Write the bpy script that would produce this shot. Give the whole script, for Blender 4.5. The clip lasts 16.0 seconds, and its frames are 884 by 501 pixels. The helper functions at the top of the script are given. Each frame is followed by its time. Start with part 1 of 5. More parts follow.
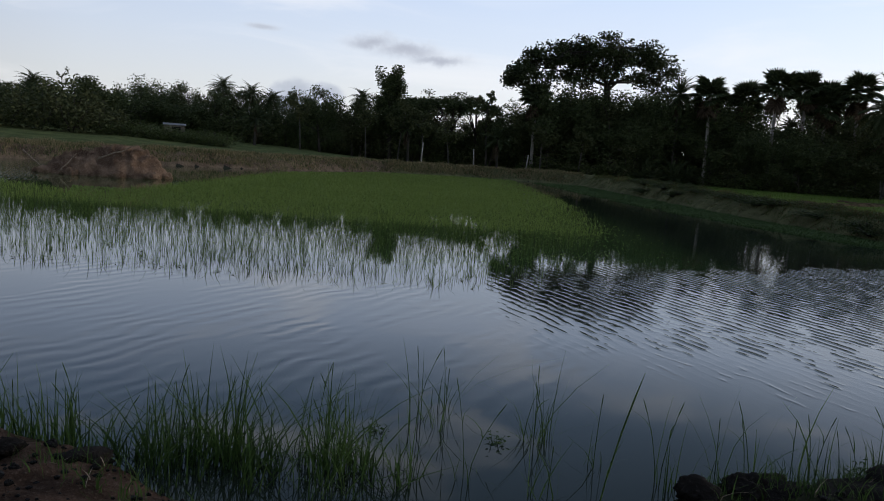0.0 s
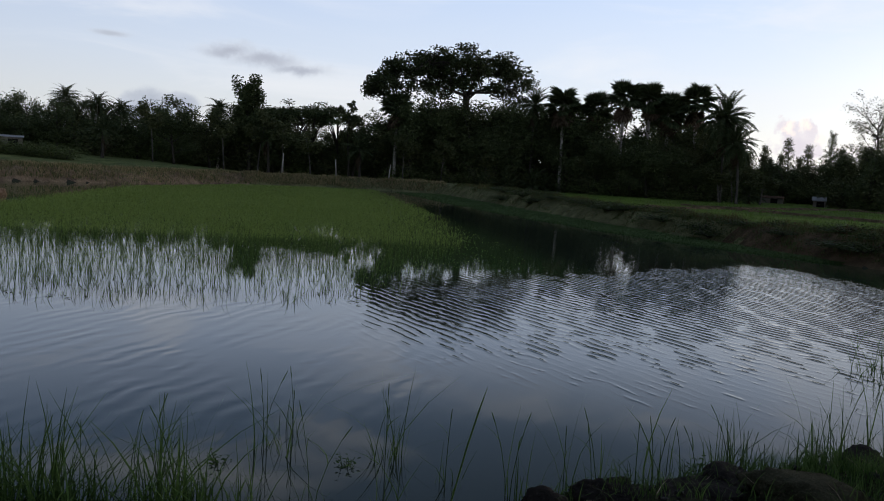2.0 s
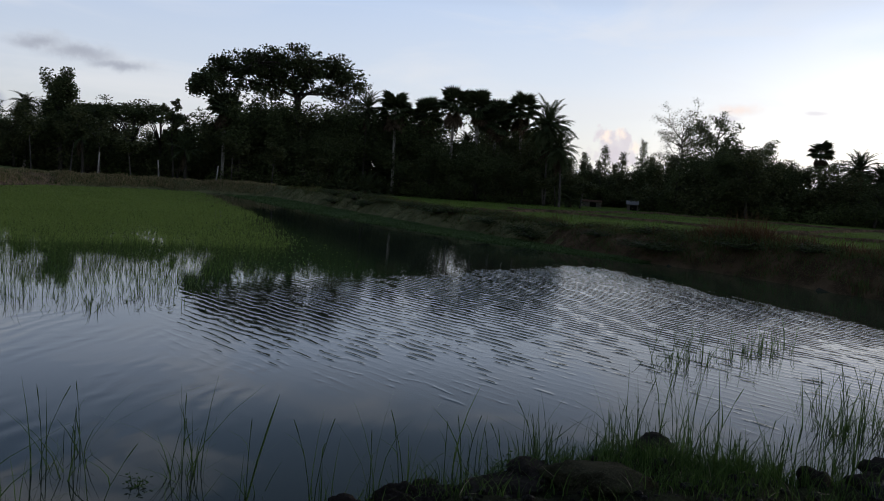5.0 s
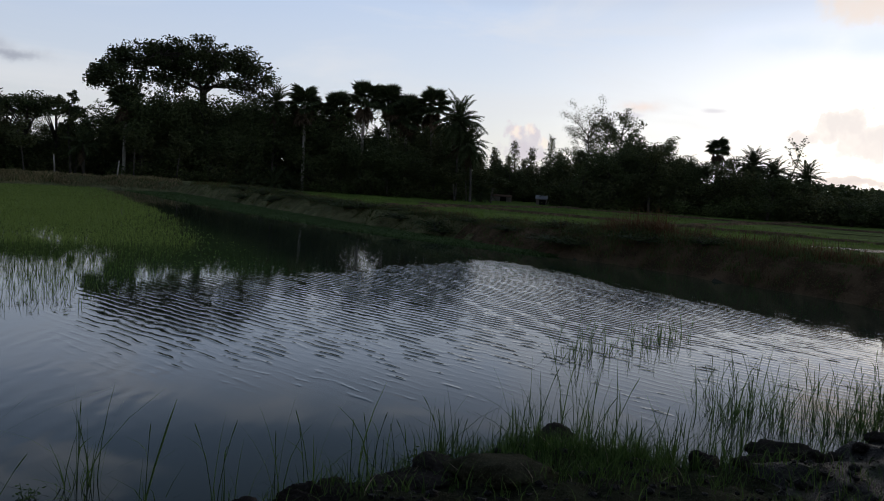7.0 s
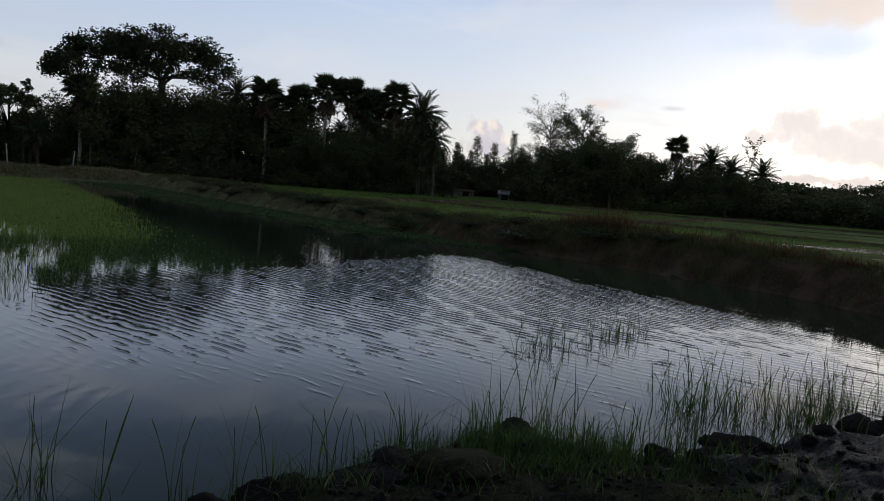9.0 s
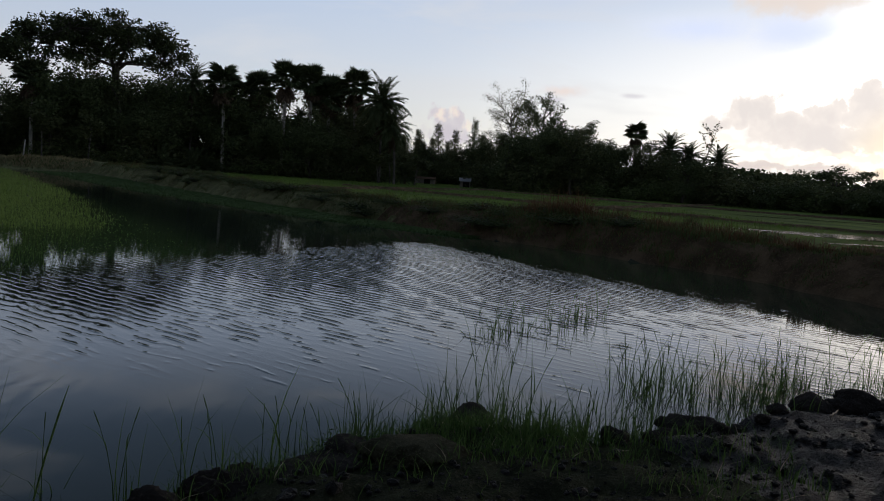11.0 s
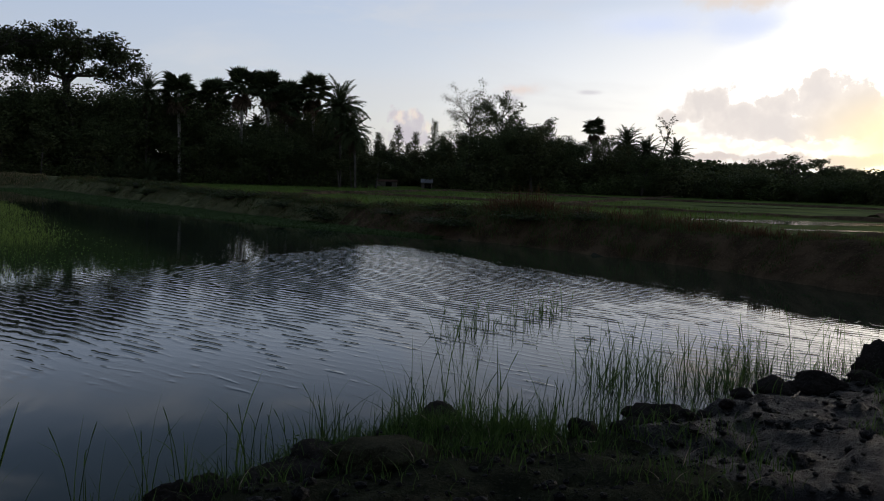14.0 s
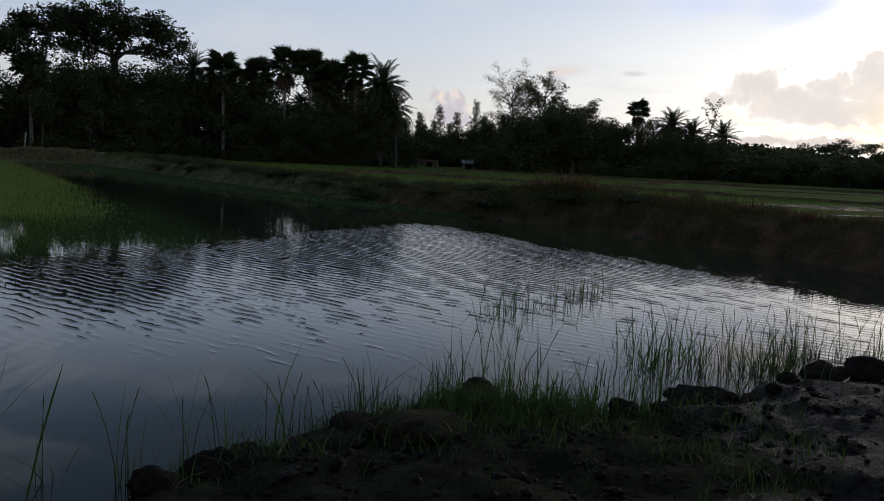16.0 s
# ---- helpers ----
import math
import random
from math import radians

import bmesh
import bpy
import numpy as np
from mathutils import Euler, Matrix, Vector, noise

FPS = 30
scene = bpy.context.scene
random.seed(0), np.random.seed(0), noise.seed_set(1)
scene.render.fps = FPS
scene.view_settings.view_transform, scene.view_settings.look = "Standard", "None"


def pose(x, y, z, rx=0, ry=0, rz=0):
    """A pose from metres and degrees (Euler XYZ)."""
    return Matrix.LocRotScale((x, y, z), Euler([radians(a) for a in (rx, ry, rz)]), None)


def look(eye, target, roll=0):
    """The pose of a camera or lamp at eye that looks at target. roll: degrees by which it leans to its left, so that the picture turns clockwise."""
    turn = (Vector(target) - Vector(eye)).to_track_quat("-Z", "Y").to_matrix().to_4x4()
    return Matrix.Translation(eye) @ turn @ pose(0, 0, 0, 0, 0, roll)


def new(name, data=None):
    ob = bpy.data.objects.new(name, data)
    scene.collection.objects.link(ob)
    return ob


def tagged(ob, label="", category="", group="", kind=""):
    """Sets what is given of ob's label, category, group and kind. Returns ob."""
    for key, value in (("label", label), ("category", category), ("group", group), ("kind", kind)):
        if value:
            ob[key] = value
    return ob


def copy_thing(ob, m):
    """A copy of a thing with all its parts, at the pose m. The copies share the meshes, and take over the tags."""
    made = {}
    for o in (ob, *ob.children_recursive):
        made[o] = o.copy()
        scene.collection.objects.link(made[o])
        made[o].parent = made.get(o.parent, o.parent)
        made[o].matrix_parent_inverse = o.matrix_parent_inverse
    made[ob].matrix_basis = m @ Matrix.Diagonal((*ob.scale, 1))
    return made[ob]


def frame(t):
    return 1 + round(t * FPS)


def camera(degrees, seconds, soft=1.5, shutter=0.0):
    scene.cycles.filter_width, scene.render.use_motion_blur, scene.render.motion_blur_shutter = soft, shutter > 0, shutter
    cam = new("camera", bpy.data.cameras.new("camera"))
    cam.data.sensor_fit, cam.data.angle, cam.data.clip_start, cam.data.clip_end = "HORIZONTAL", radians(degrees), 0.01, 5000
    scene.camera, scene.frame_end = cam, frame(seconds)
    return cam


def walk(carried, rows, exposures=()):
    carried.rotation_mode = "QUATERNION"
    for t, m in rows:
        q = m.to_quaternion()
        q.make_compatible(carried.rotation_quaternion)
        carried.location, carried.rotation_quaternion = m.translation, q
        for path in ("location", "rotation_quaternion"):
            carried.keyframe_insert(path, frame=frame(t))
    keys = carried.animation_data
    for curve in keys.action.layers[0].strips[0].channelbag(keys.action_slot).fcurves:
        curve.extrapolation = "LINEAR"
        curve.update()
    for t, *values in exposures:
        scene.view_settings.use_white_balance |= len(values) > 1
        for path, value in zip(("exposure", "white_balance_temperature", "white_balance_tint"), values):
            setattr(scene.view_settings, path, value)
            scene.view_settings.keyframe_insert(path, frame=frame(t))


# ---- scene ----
cam = camera(57.90, 16.0, soft=1.0)
PATH = [
    (0.0, 0.005, 0.003, 1.915, 83.05, -3.92, 0.00),
    (0.5, 0.065, 0.055, 1.924, 83.75, -3.25, -2.83),
    (1.0, 0.120, 0.094, 1.931, 84.18, -3.39, -5.49),
    (1.5, 0.152, 0.114, 1.951, 84.51, -3.53, -7.78),
    (2.0, 0.166, 0.157, 1.937, 84.34, -3.22, -9.68),
    (2.5, 0.194, 0.171, 1.940, 84.49, -3.04, -11.31),
    (3.0, 0.223, 0.164, 1.944, 84.72, -3.39, -13.49),
    (3.5, 0.233, 0.140, 1.952, 85.01, -3.59, -15.53),
    (4.0, 0.301, 0.189, 1.940, 85.37, -3.38, -17.49),
    (4.5, 0.359, 0.234, 1.923, 85.29, -3.41, -19.56),
    (5.0, 0.389, 0.238, 1.917, 85.29, -3.72, -21.46),
    (7.5, 0.428, 0.173, 1.946, 85.28, -3.86, -28.41),
    (8.0, 0.420, 0.165, 1.939, 85.17, -4.17, -28.64),
    (8.5, 0.425, 0.166, 1.948, 84.96, -3.62, -29.35),
    (9.0, 0.425, 0.166, 1.953, 85.11, -4.17, -30.42),
    (9.5, 0.449, 0.173, 1.945, 85.06, -3.67, -31.31),
    (10.0, 0.463, 0.170, 1.943, 85.14, -5.16, -32.89),
    (12.5, 0.605, 0.278, 1.887, 83.44, -1.11, -33.89),
    (13.0, 0.591, 0.241, 1.912, 84.77, -1.95, -35.77),
    (13.5, 0.578, 0.233, 1.903, 85.27, -1.16, -35.97),
    (14.0, 0.569, 0.222, 1.895, 84.68, -1.82, -35.90),
    (14.5, 0.534, 0.187, 1.911, 84.45, -1.91, -35.44),
    (15.0, 0.565, 0.225, 1.873, 83.98, -2.59, -34.89),
    (15.5, 0.580, 0.243, 1.857, 83.62, -2.53, -34.07),
    (16.0, 0.591, 0.275, 1.843, 83.22, -2.50, -32.99),
]
walk(cam, [(r[0], pose(*r[1:])) for r in PATH], [(0, 0.20), (3.5, 0.04), (7.5, -0.12), (10, -0.19), (12.5, -0.31), (16, -0.31)])

# ---- world, sun, exposure ----
SUN_AZ = 66.0


class Graph:
    """Small helper to write node trees shortly."""

    def __init__(self, tree):
        self.tree = tree

    def node(self, kind):
        return self.tree.nodes.new(kind)

    def plug(self, socket, value):
        if value is None:
            return
        if isinstance(value, bpy.types.NodeSocket):
            self.tree.links.new(value, socket)
        else:
            socket.default_value = value

    def math(self, op, a, b=None, c=None, clamp=False):
        n = self.node("ShaderNodeMath")
        n.operation, n.use_clamp = op, clamp
        for s, v in zip(n.inputs, (a, b, c)):
            self.plug(s, v)
        return n.outputs[0]

    def ramp(self, fac, stops, interp="LINEAR"):
        n = self.node("ShaderNodeValToRGB")
        n.color_ramp.interpolation = interp
        e = n.color_ramp.elements
        while len(e) < len(stops):
            e.new(0.5)
        for item, (p, c) in zip(e, stops):
            item.position = p
            item.color = (*c, 1) if len(c) == 3 else c
        self.plug(n.inputs[0], fac)
        return n.outputs[0]

    def mix(self, fac, a, b, blend="MIX"):
        n = self.node("ShaderNodeMix")
        n.data_type, n.blend_type = "RGBA", blend
        self.plug(n.inputs[0], fac)
        for s, v in ((n.inputs[6], a), (n.inputs[7], b)):
            self.plug(s, (*v, 1) if isinstance(v, tuple) and len(v) == 3 else v)
        return n.outputs[2]

    def noise(self, vec, scale, detail=4.0, rough=0.55, distort=0.0):
        n = self.node("ShaderNodeTexNoise")
        self.plug(n.inputs["Vector"], vec)
        n.inputs["Scale"].default_value = scale
        n.inputs["Detail"].default_value = detail
        n.inputs["Roughness"].default_value = rough
        n.inputs["Distortion"].default_value = distort
        return n.outputs[0]

    def mapping(self, vec, loc=(0, 0, 0), rot=(0, 0, 0), scale=(1, 1, 1)):
        n = self.node("ShaderNodeMapping")
        self.plug(n.inputs[0], vec)
        n.inputs[1].default_value, n.inputs[2].default_value, n.inputs[3].default_value = loc, rot, scale
        return n.outputs[0]

    def smooth(self, value, lo, hi):
        n = self.node("ShaderNodeMapRange")
        n.interpolation_type = "SMOOTHSTEP"
        self.plug(n.inputs[0], value)
        n.inputs[1].default_value, n.inputs[2].default_value = lo, hi
        return n.outputs[0]


def build_world():
    world = bpy.data.worlds.new("dusk_sky")
    world.use_nodes = True
    scene.world = world
    world.node_tree.nodes.clear()
    g = Graph(world.node_tree)
    way = g.node("ShaderNodeTexCoord").outputs["Generated"]
    sep = g.node("ShaderNodeSeparateXYZ")
    g.plug(sep.inputs[0], way)
    x, y, z = sep.outputs
    az = g.math("MULTIPLY", g.math("ARCTAN2", x, y), 180 / math.pi)
    el = g.math("MULTIPLY", g.math("ARCSINE", z), 180 / math.pi)
    # dusk gradient: bright near the horizon, deep blue above
    base = g.ramp(g.math("MULTIPLY_ADD", z, 0.8, 0.2),
                  [(0.0, (0.30, 0.30, 0.31)), (0.2, (0.74, 0.74, 0.71)), (0.245, (0.70, 0.725, 0.745)), (0.30, (0.61, 0.685, 0.81)),
                   (0.37, (0.50, 0.61, 0.82)), (0.45, (0.17, 0.245, 0.385)), (0.56, (0.085, 0.128, 0.2)), (0.75, (0.12, 0.17, 0.25)), (1.0, (0.14, 0.195, 0.29))])
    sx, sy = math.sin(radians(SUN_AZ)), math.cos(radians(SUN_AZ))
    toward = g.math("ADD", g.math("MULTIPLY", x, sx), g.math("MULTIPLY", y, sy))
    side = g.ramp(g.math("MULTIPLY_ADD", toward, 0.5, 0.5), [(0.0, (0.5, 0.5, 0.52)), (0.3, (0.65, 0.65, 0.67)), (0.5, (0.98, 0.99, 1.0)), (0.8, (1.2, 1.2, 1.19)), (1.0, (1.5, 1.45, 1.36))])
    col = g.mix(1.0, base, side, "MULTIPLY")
    # upper sky, mostly out of view: sunset side boosted to brighten the water's reflection
    sunset_boost = g.math("MULTIPLY", g.smooth(el, 12.0, 22.0), g.smooth(toward, 0.66, 0.97))
    col = g.mix(sunset_boost, col, g.mix(1.0, col, (2.0, 1.76, 1.72), "MULTIPLY"))
    # made-up change with bearing, to even out what the near water reflects
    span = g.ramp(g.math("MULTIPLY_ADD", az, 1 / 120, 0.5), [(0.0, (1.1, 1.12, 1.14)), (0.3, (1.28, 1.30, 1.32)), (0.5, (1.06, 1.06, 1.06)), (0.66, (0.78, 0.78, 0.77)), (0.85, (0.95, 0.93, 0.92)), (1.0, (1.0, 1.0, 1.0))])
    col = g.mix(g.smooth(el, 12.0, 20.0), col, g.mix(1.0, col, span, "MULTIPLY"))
    # the sky model adds its own colours of a low sun
    sky = g.node("ShaderNodeTexSky")
    sky.sky_type, sky.sun_disc = "NISHITA", False
    sky.sun_elevation, sky.sun_rotation, sky.dust_density = radians(4.0), radians(SUN_AZ), 2.0
    tinted = g.mix(1.0, sky.outputs[0], (0.06, 0.06, 0.06), "MULTIPLY")
    col = g.mix(0.12, col, tinted)
    # warm glow round the hidden sun
    da = g.math("DIVIDE", g.math("SUBTRACT", az, SUN_AZ), 36.0)
    de = g.math("DIVIDE", g.math("SUBTRACT", el, 3.5), 12.5)
    dist = g.math("SQRT", g.math("ADD", g.math("MULTIPLY", da, da), g.math("MULTIPLY", de, de)))
    glow = g.math("MULTIPLY", g.smooth(g.math("SUBTRACT", 1.0, dist), -0.1, 1.1), 0.85)
    col = g.mix(glow, col, (1.65, 1.62, 1.55))
    # the brightest part of the sky, just beyond the cumulus
    db = g.math("DIVIDE", g.math("SUBTRACT", az, 72.0), 19.0)
    dh = g.math("DIVIDE", g.math("SUBTRACT", el, 6.0), 12.5)
    bright = g.smooth(g.math("SUBTRACT", 1.0, g.math("SQRT", g.math("ADD", g.math("MULTIPLY", db, db), g.math("MULTIPLY", dh, dh)))), 0.0, 0.9)
    col = g.mix(bright, col, (4.0, 3.7, 3.25))
    dc = g.math("DIVIDE", g.math("SUBTRACT", az, 67.0), 9.5)
    dd = g.math("DIVIDE", g.math("SUBTRACT", el, 3.5), 4.5)
    core = g.smooth(g.math("SUBTRACT", 1.0, g.math("SQRT", g.math("ADD", g.math("MULTIPLY", dc, dc), g.math("MULTIPLY", dd, dd)))), 0.0, 1.0)
    col = g.mix(core, col, (1.7, 1.32, 0.66))
    # thin high veils
    veil = g.noise(g.mapping(way, scale=(1.0, 1.0, 5.0)), 3.2, 5.0, 0.55, 0.6)
    col = g.mix(g.math("MULTIPLY", g.smooth(veil, 0.48, 0.75), 0.45), col, (0.86, 0.86, 0.88))

    def cloud(col, lobes, body, rim, soft, rough, seed, amount=1.0, scale=22.0, flat=1.0, warp=0.0):
        """A cloud from one or more round lobes (bearing, elevation, half width, half height), with a ragged edge."""
        n = g.noise(g.mapping(way, loc=(seed, seed * 0.7, 0), scale=(1, 1, flat)), scale, 7.0, 0.6)
        edge, az_w, el_w = None, az, el
        if warp:
            bend = [g.noise(g.mapping(way, loc=(seed + 5 * q, 2, q)), 34.0, 6.0, 0.6) for q in (1, 2)]
            az_w = g.math("ADD", az, g.math("MULTIPLY", g.math("SUBTRACT", bend[0], 0.5), warp * 2))
            el_w = g.math("ADD", el, g.math("MULTIPLY", g.math("SUBTRACT", bend[1], 0.5), warp * 1.6))
        for a0, e0, wa, we in lobes:
            u = g.math("DIVIDE", g.math("SUBTRACT", az_w, a0), wa)
            v = g.math("DIVIDE", g.math("SUBTRACT", el_w, e0), we)
            one = g.math("SUBTRACT", 1.0, g.math("SQRT", g.math("ADD", g.math("MULTIPLY", u, u), g.math("MULTIPLY", v, v))))
            edge = one if edge is None else g.math("MAXIMUM", edge, one)
        edge = g.math("ADD", edge, g.math("MULTIPLY", g.math("SUBTRACT", n, 0.5), rough * 2.0))
        mask = g.smooth(edge, 0.0, soft)
        puff = g.noise(g.mapping(way, loc=(seed, 1, 2)), 45.0, 4.0, 0.55)
        inner = g.smooth(g.math("ADD", edge, g.math("MULTIPLY", g.math("SUBTRACT", puff, 0.5), 0.9)), 0.0, 0.85)
        return g.mix(g.math("MULTIPLY", mask, amount), col, g.mix(inner, rim, body))

    # a blue opening above the sunset veil
    col = cloud(col, [(50.0, 10.6, 6.0, 1.5), (56.0, 10.4, 5.0, 1.7)], (0.86, 0.95, 1.22), (0.96, 1.02, 1.22), 1.0, 0.5, 2.2, 0.8, 8.0, 3.0)
    # cumulus by the sunset, a pink tower beside it, grey streaks on the other side
    col = cloud(col, [(51.8, 4.3, 1.3, 0.8), (53.2, 5.1, 1.25, 1.1), (54.4, 5.6, 1.15, 1.25), (56.2, 4.7, 1.7, 1.35), (58.4, 5.3, 1.6, 1.55), (60.7, 5.8, 1.9, 1.8), (63.0, 5.0, 2.2, 2.0), (58.5, 3.9, 5.2, 1.35)],
                (0.99, 0.91, 0.87), (1.14, 1.04, 0.97), 0.3, 0.6, 3.0, 0.96, 24.0, 1.0, 1.9)
    col = cloud(col, [(52.3, 3.5, 1.3, 0.45), (53.9, 2.9, 1.5, 0.42), (55.9, 2.5, 1.6, 0.40), (58.0, 2.75, 1.6, 0.40), (60.6, 2.7, 1.8, 0.4)], (1.5, 1.32, 1.08), (1.3, 1.16, 1.0), 0.6, 0.8, 4.4, 0.85, 34.0, 1.0, 1.4)
    col = cloud(col, [(54.5, 1.75, 2.6, 0.55), (58.5, 1.8, 3.6, 0.65), (63, 1.7, 3.5, 0.6)], (0.84, 0.73, 0.69), (0.96, 0.85, 0.78), 0.4, 0.5, 4.9, 0.85, 30.0, 1.0, 1.2)
    col = cloud(col, [(48.2, 1.7, 3.6, 1.5)], (0.68, 0.66, 0.74), (0.76, 0.74, 0.80), 0.4, 0.6, 8.0, 0.65)
    col = cloud(col, [(33.3, 2.9, 1.9, 1.2), (32.6, 4.0, 0.8, 0.8), (34.0, 3.9, 0.7, 0.8)], (0.72, 0.66, 0.73), (0.80, 0.75, 0.79), 0.35, 0.7, 5.0, 0.85, 30.0, 1.0, 1.3)
    col = cloud(col, [(32.8, 4.25, 0.5, 0.5), (33.9, 4.1, 0.6, 0.65), (34.5, 3.3, 0.5, 0.7)], (1.1, 0.97, 0.86), (0.98, 0.88, 0.84), 0.9, 1.0, 5.6, 0.85, 45.0, 1.0, 1.3)
    col = cloud(col, [(41.3, 6.2, 2.4, 0.65)], (1.02, 0.84, 0.76), (0.92, 0.84, 0.84), 0.8, 0.8, 6.0, 0.65)
    col = cloud(col, [(40.6, 5.6, 1.3, 0.28), (46.0, 6.1, 1.2, 0.26)], (0.74, 0.71, 0.77), (0.86, 0.82, 0.86), 0.8, 0.5, 6.3, 0.6)
    col = cloud(col, [(56.0, 12.8, 5.0, 1.6)], (1.02, 0.84, 0.70), (0.98, 0.88, 0.80), 0.6, 0.9, 6.6, 0.7)
    col = cloud(col, [(-5.4, 7.3, 3.2, 0.85), (-3.0, 6.95, 4.0, 0.95), (-0.6, 6.45, 3.6, 0.7)], (0.42, 0.45, 0.53), (0.60, 0.64, 0.71), 1.0, 0.12, 7.0, 0.95, 14.0, 4.0, 0.8)
    col = cloud(col, [(-12.8, 7.65, 1.7, 0.3)], (0.44, 0.47, 0.54), (0.60, 0.64, 0.71), 0.9, 0.4, 7.7, 0.75, 14.0, 4.0)
    col = cloud(col, [(-10.2, 3.2, 2.6, 1.45), (-8.6, 3.6, 1.6, 0.9)], (0.42, 0.46, 0.54), (0.54, 0.58, 0.65), 0.35, 0.5, 9.0, 0.95)
    # low sunset glow in front of the cloud's far end
    df = g.math("DIVIDE", g.math("SUBTRACT", az, 66.0), 7.5)
    dg = g.math("DIVIDE", g.math("SUBTRACT", el, 3.0), 4.5)
    haze = g.smooth(g.math("SUBTRACT", 1.0, g.math("SQRT", g.math("ADD", g.math("MULTIPLY", df, df), g.math("MULTIPLY", dg, dg)))), 0.0, 1.0)
    col = g.mix(g.math("MULTIPLY", haze, 0.75), col, (1.75, 1.38, 0.72))
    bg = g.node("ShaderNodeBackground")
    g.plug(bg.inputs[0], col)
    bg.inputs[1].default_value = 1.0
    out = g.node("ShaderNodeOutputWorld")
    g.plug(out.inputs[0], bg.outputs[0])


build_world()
sun = bpy.data.lights.new("sun", "SUN")
sun.energy, sun.angle, sun.color = 0.4, radians(12), (1.0, 0.80, 0.58)
sun_ob = new("sun", sun)
sun_ob.matrix_world = look((100 * math.sin(radians(SUN_AZ + 18)), 100 * math.cos(radians(SUN_AZ + 18)), 14), (0, 0, 0))

# ---- materials ----


def material(name):
    m = bpy.data.materials.new(name)
    m.use_nodes = True
    g = Graph(m.node_tree)
    return m, g, m.node_tree.nodes["Principled BSDF"]


def earth(name, dark, mid, light, scale=1.0, rough=0.9, bump=0.03, patch=0.6, gloss=0.03):
    """Soil, clay or turf: patches, grain and fine relief at two scales."""
    m, g, p = material(name)
    pos = g.node("ShaderNodeNewGeometry").outputs["Position"]
    big = g.noise(pos, 0.9 * scale, 5.0, 0.6, 0.4)
    fine = g.noise(pos, 14.0 * scale, 6.0, 0.65)
    col = g.mix(g.smooth(big, 0.35, 0.68), dark, mid)
    col = g.mix(g.math("MULTIPLY", g.smooth(fine, 0.5, 0.72), patch), col, light)
    g.plug(p.inputs["Base Color"], col)
    p.inputs["Roughness"].default_value = rough
    p.inputs["Specular IOR Level"].default_value = gloss
    b = g.node("ShaderNodeBump")
    b.inputs["Distance"].default_value = bump
    g.plug(b.inputs["Height"], g.math("ADD", fine, g.math("MULTIPLY", big, 2.0)))
    g.plug(p.inputs["Normal"], b.outputs[0])
    return m


def foliage(name, dark, light, through_light=0.3, rough=0.6, spread=0.8):
    """Leaves: each one of its own shade, some light passing through."""
    m, g, p = material(name)
    rnd = g.node("ShaderNodeNewGeometry").outputs["Random Per Island"]
    pos = g.node("ShaderNodeNewGeometry").outputs["Position"]
    patch = g.noise(pos, 0.35, 3.0)
    mixf = g.math("ADD", g.math("MULTIPLY", rnd, spread), g.math("MULTIPLY", g.math("SUBTRACT", patch, 0.5), 0.9), clamp=True)
    col = g.mix(mixf, dark, light)
    g.plug(p.inputs["Base Color"], col)
    p.inputs["Roughness"].default_value = rough
    p.inputs["Specular IOR Level"].default_value = 0.06
    t = g.node("ShaderNodeBsdfTranslucent")
    g.plug(t.inputs[0], col)
    mx = g.node("ShaderNodeMixShader")
    mx.inputs[0].default_value = through_light
    g.plug(mx.inputs[1], p.outputs[0])
    g.plug(mx.inputs[2], t.outputs[0])
    g.plug(m.node_tree.nodes["Material Output"].inputs[0], mx.outputs[0])
    return m


def bark(name, dark, light, scale=6.0):
    m, g, p = material(name)
    pos = g.node("ShaderNodeTexCoord").outputs["Object"]
    n = g.noise(g.mapping(pos, scale=(1, 1, 0.25)), scale, 5.0, 0.6)
    g.plug(p.inputs["Base Color"], g.mix(g.smooth(n, 0.35, 0.7), dark, light))
    p.inputs["Roughness"].default_value = 0.9
    b = g.node("ShaderNodeBump")
    b.inputs["Distance"].default_value = 0.02
    g.plug(b.inputs["Height"], n)
    g.plug(p.inputs["Normal"], b.outputs[0])
    return m


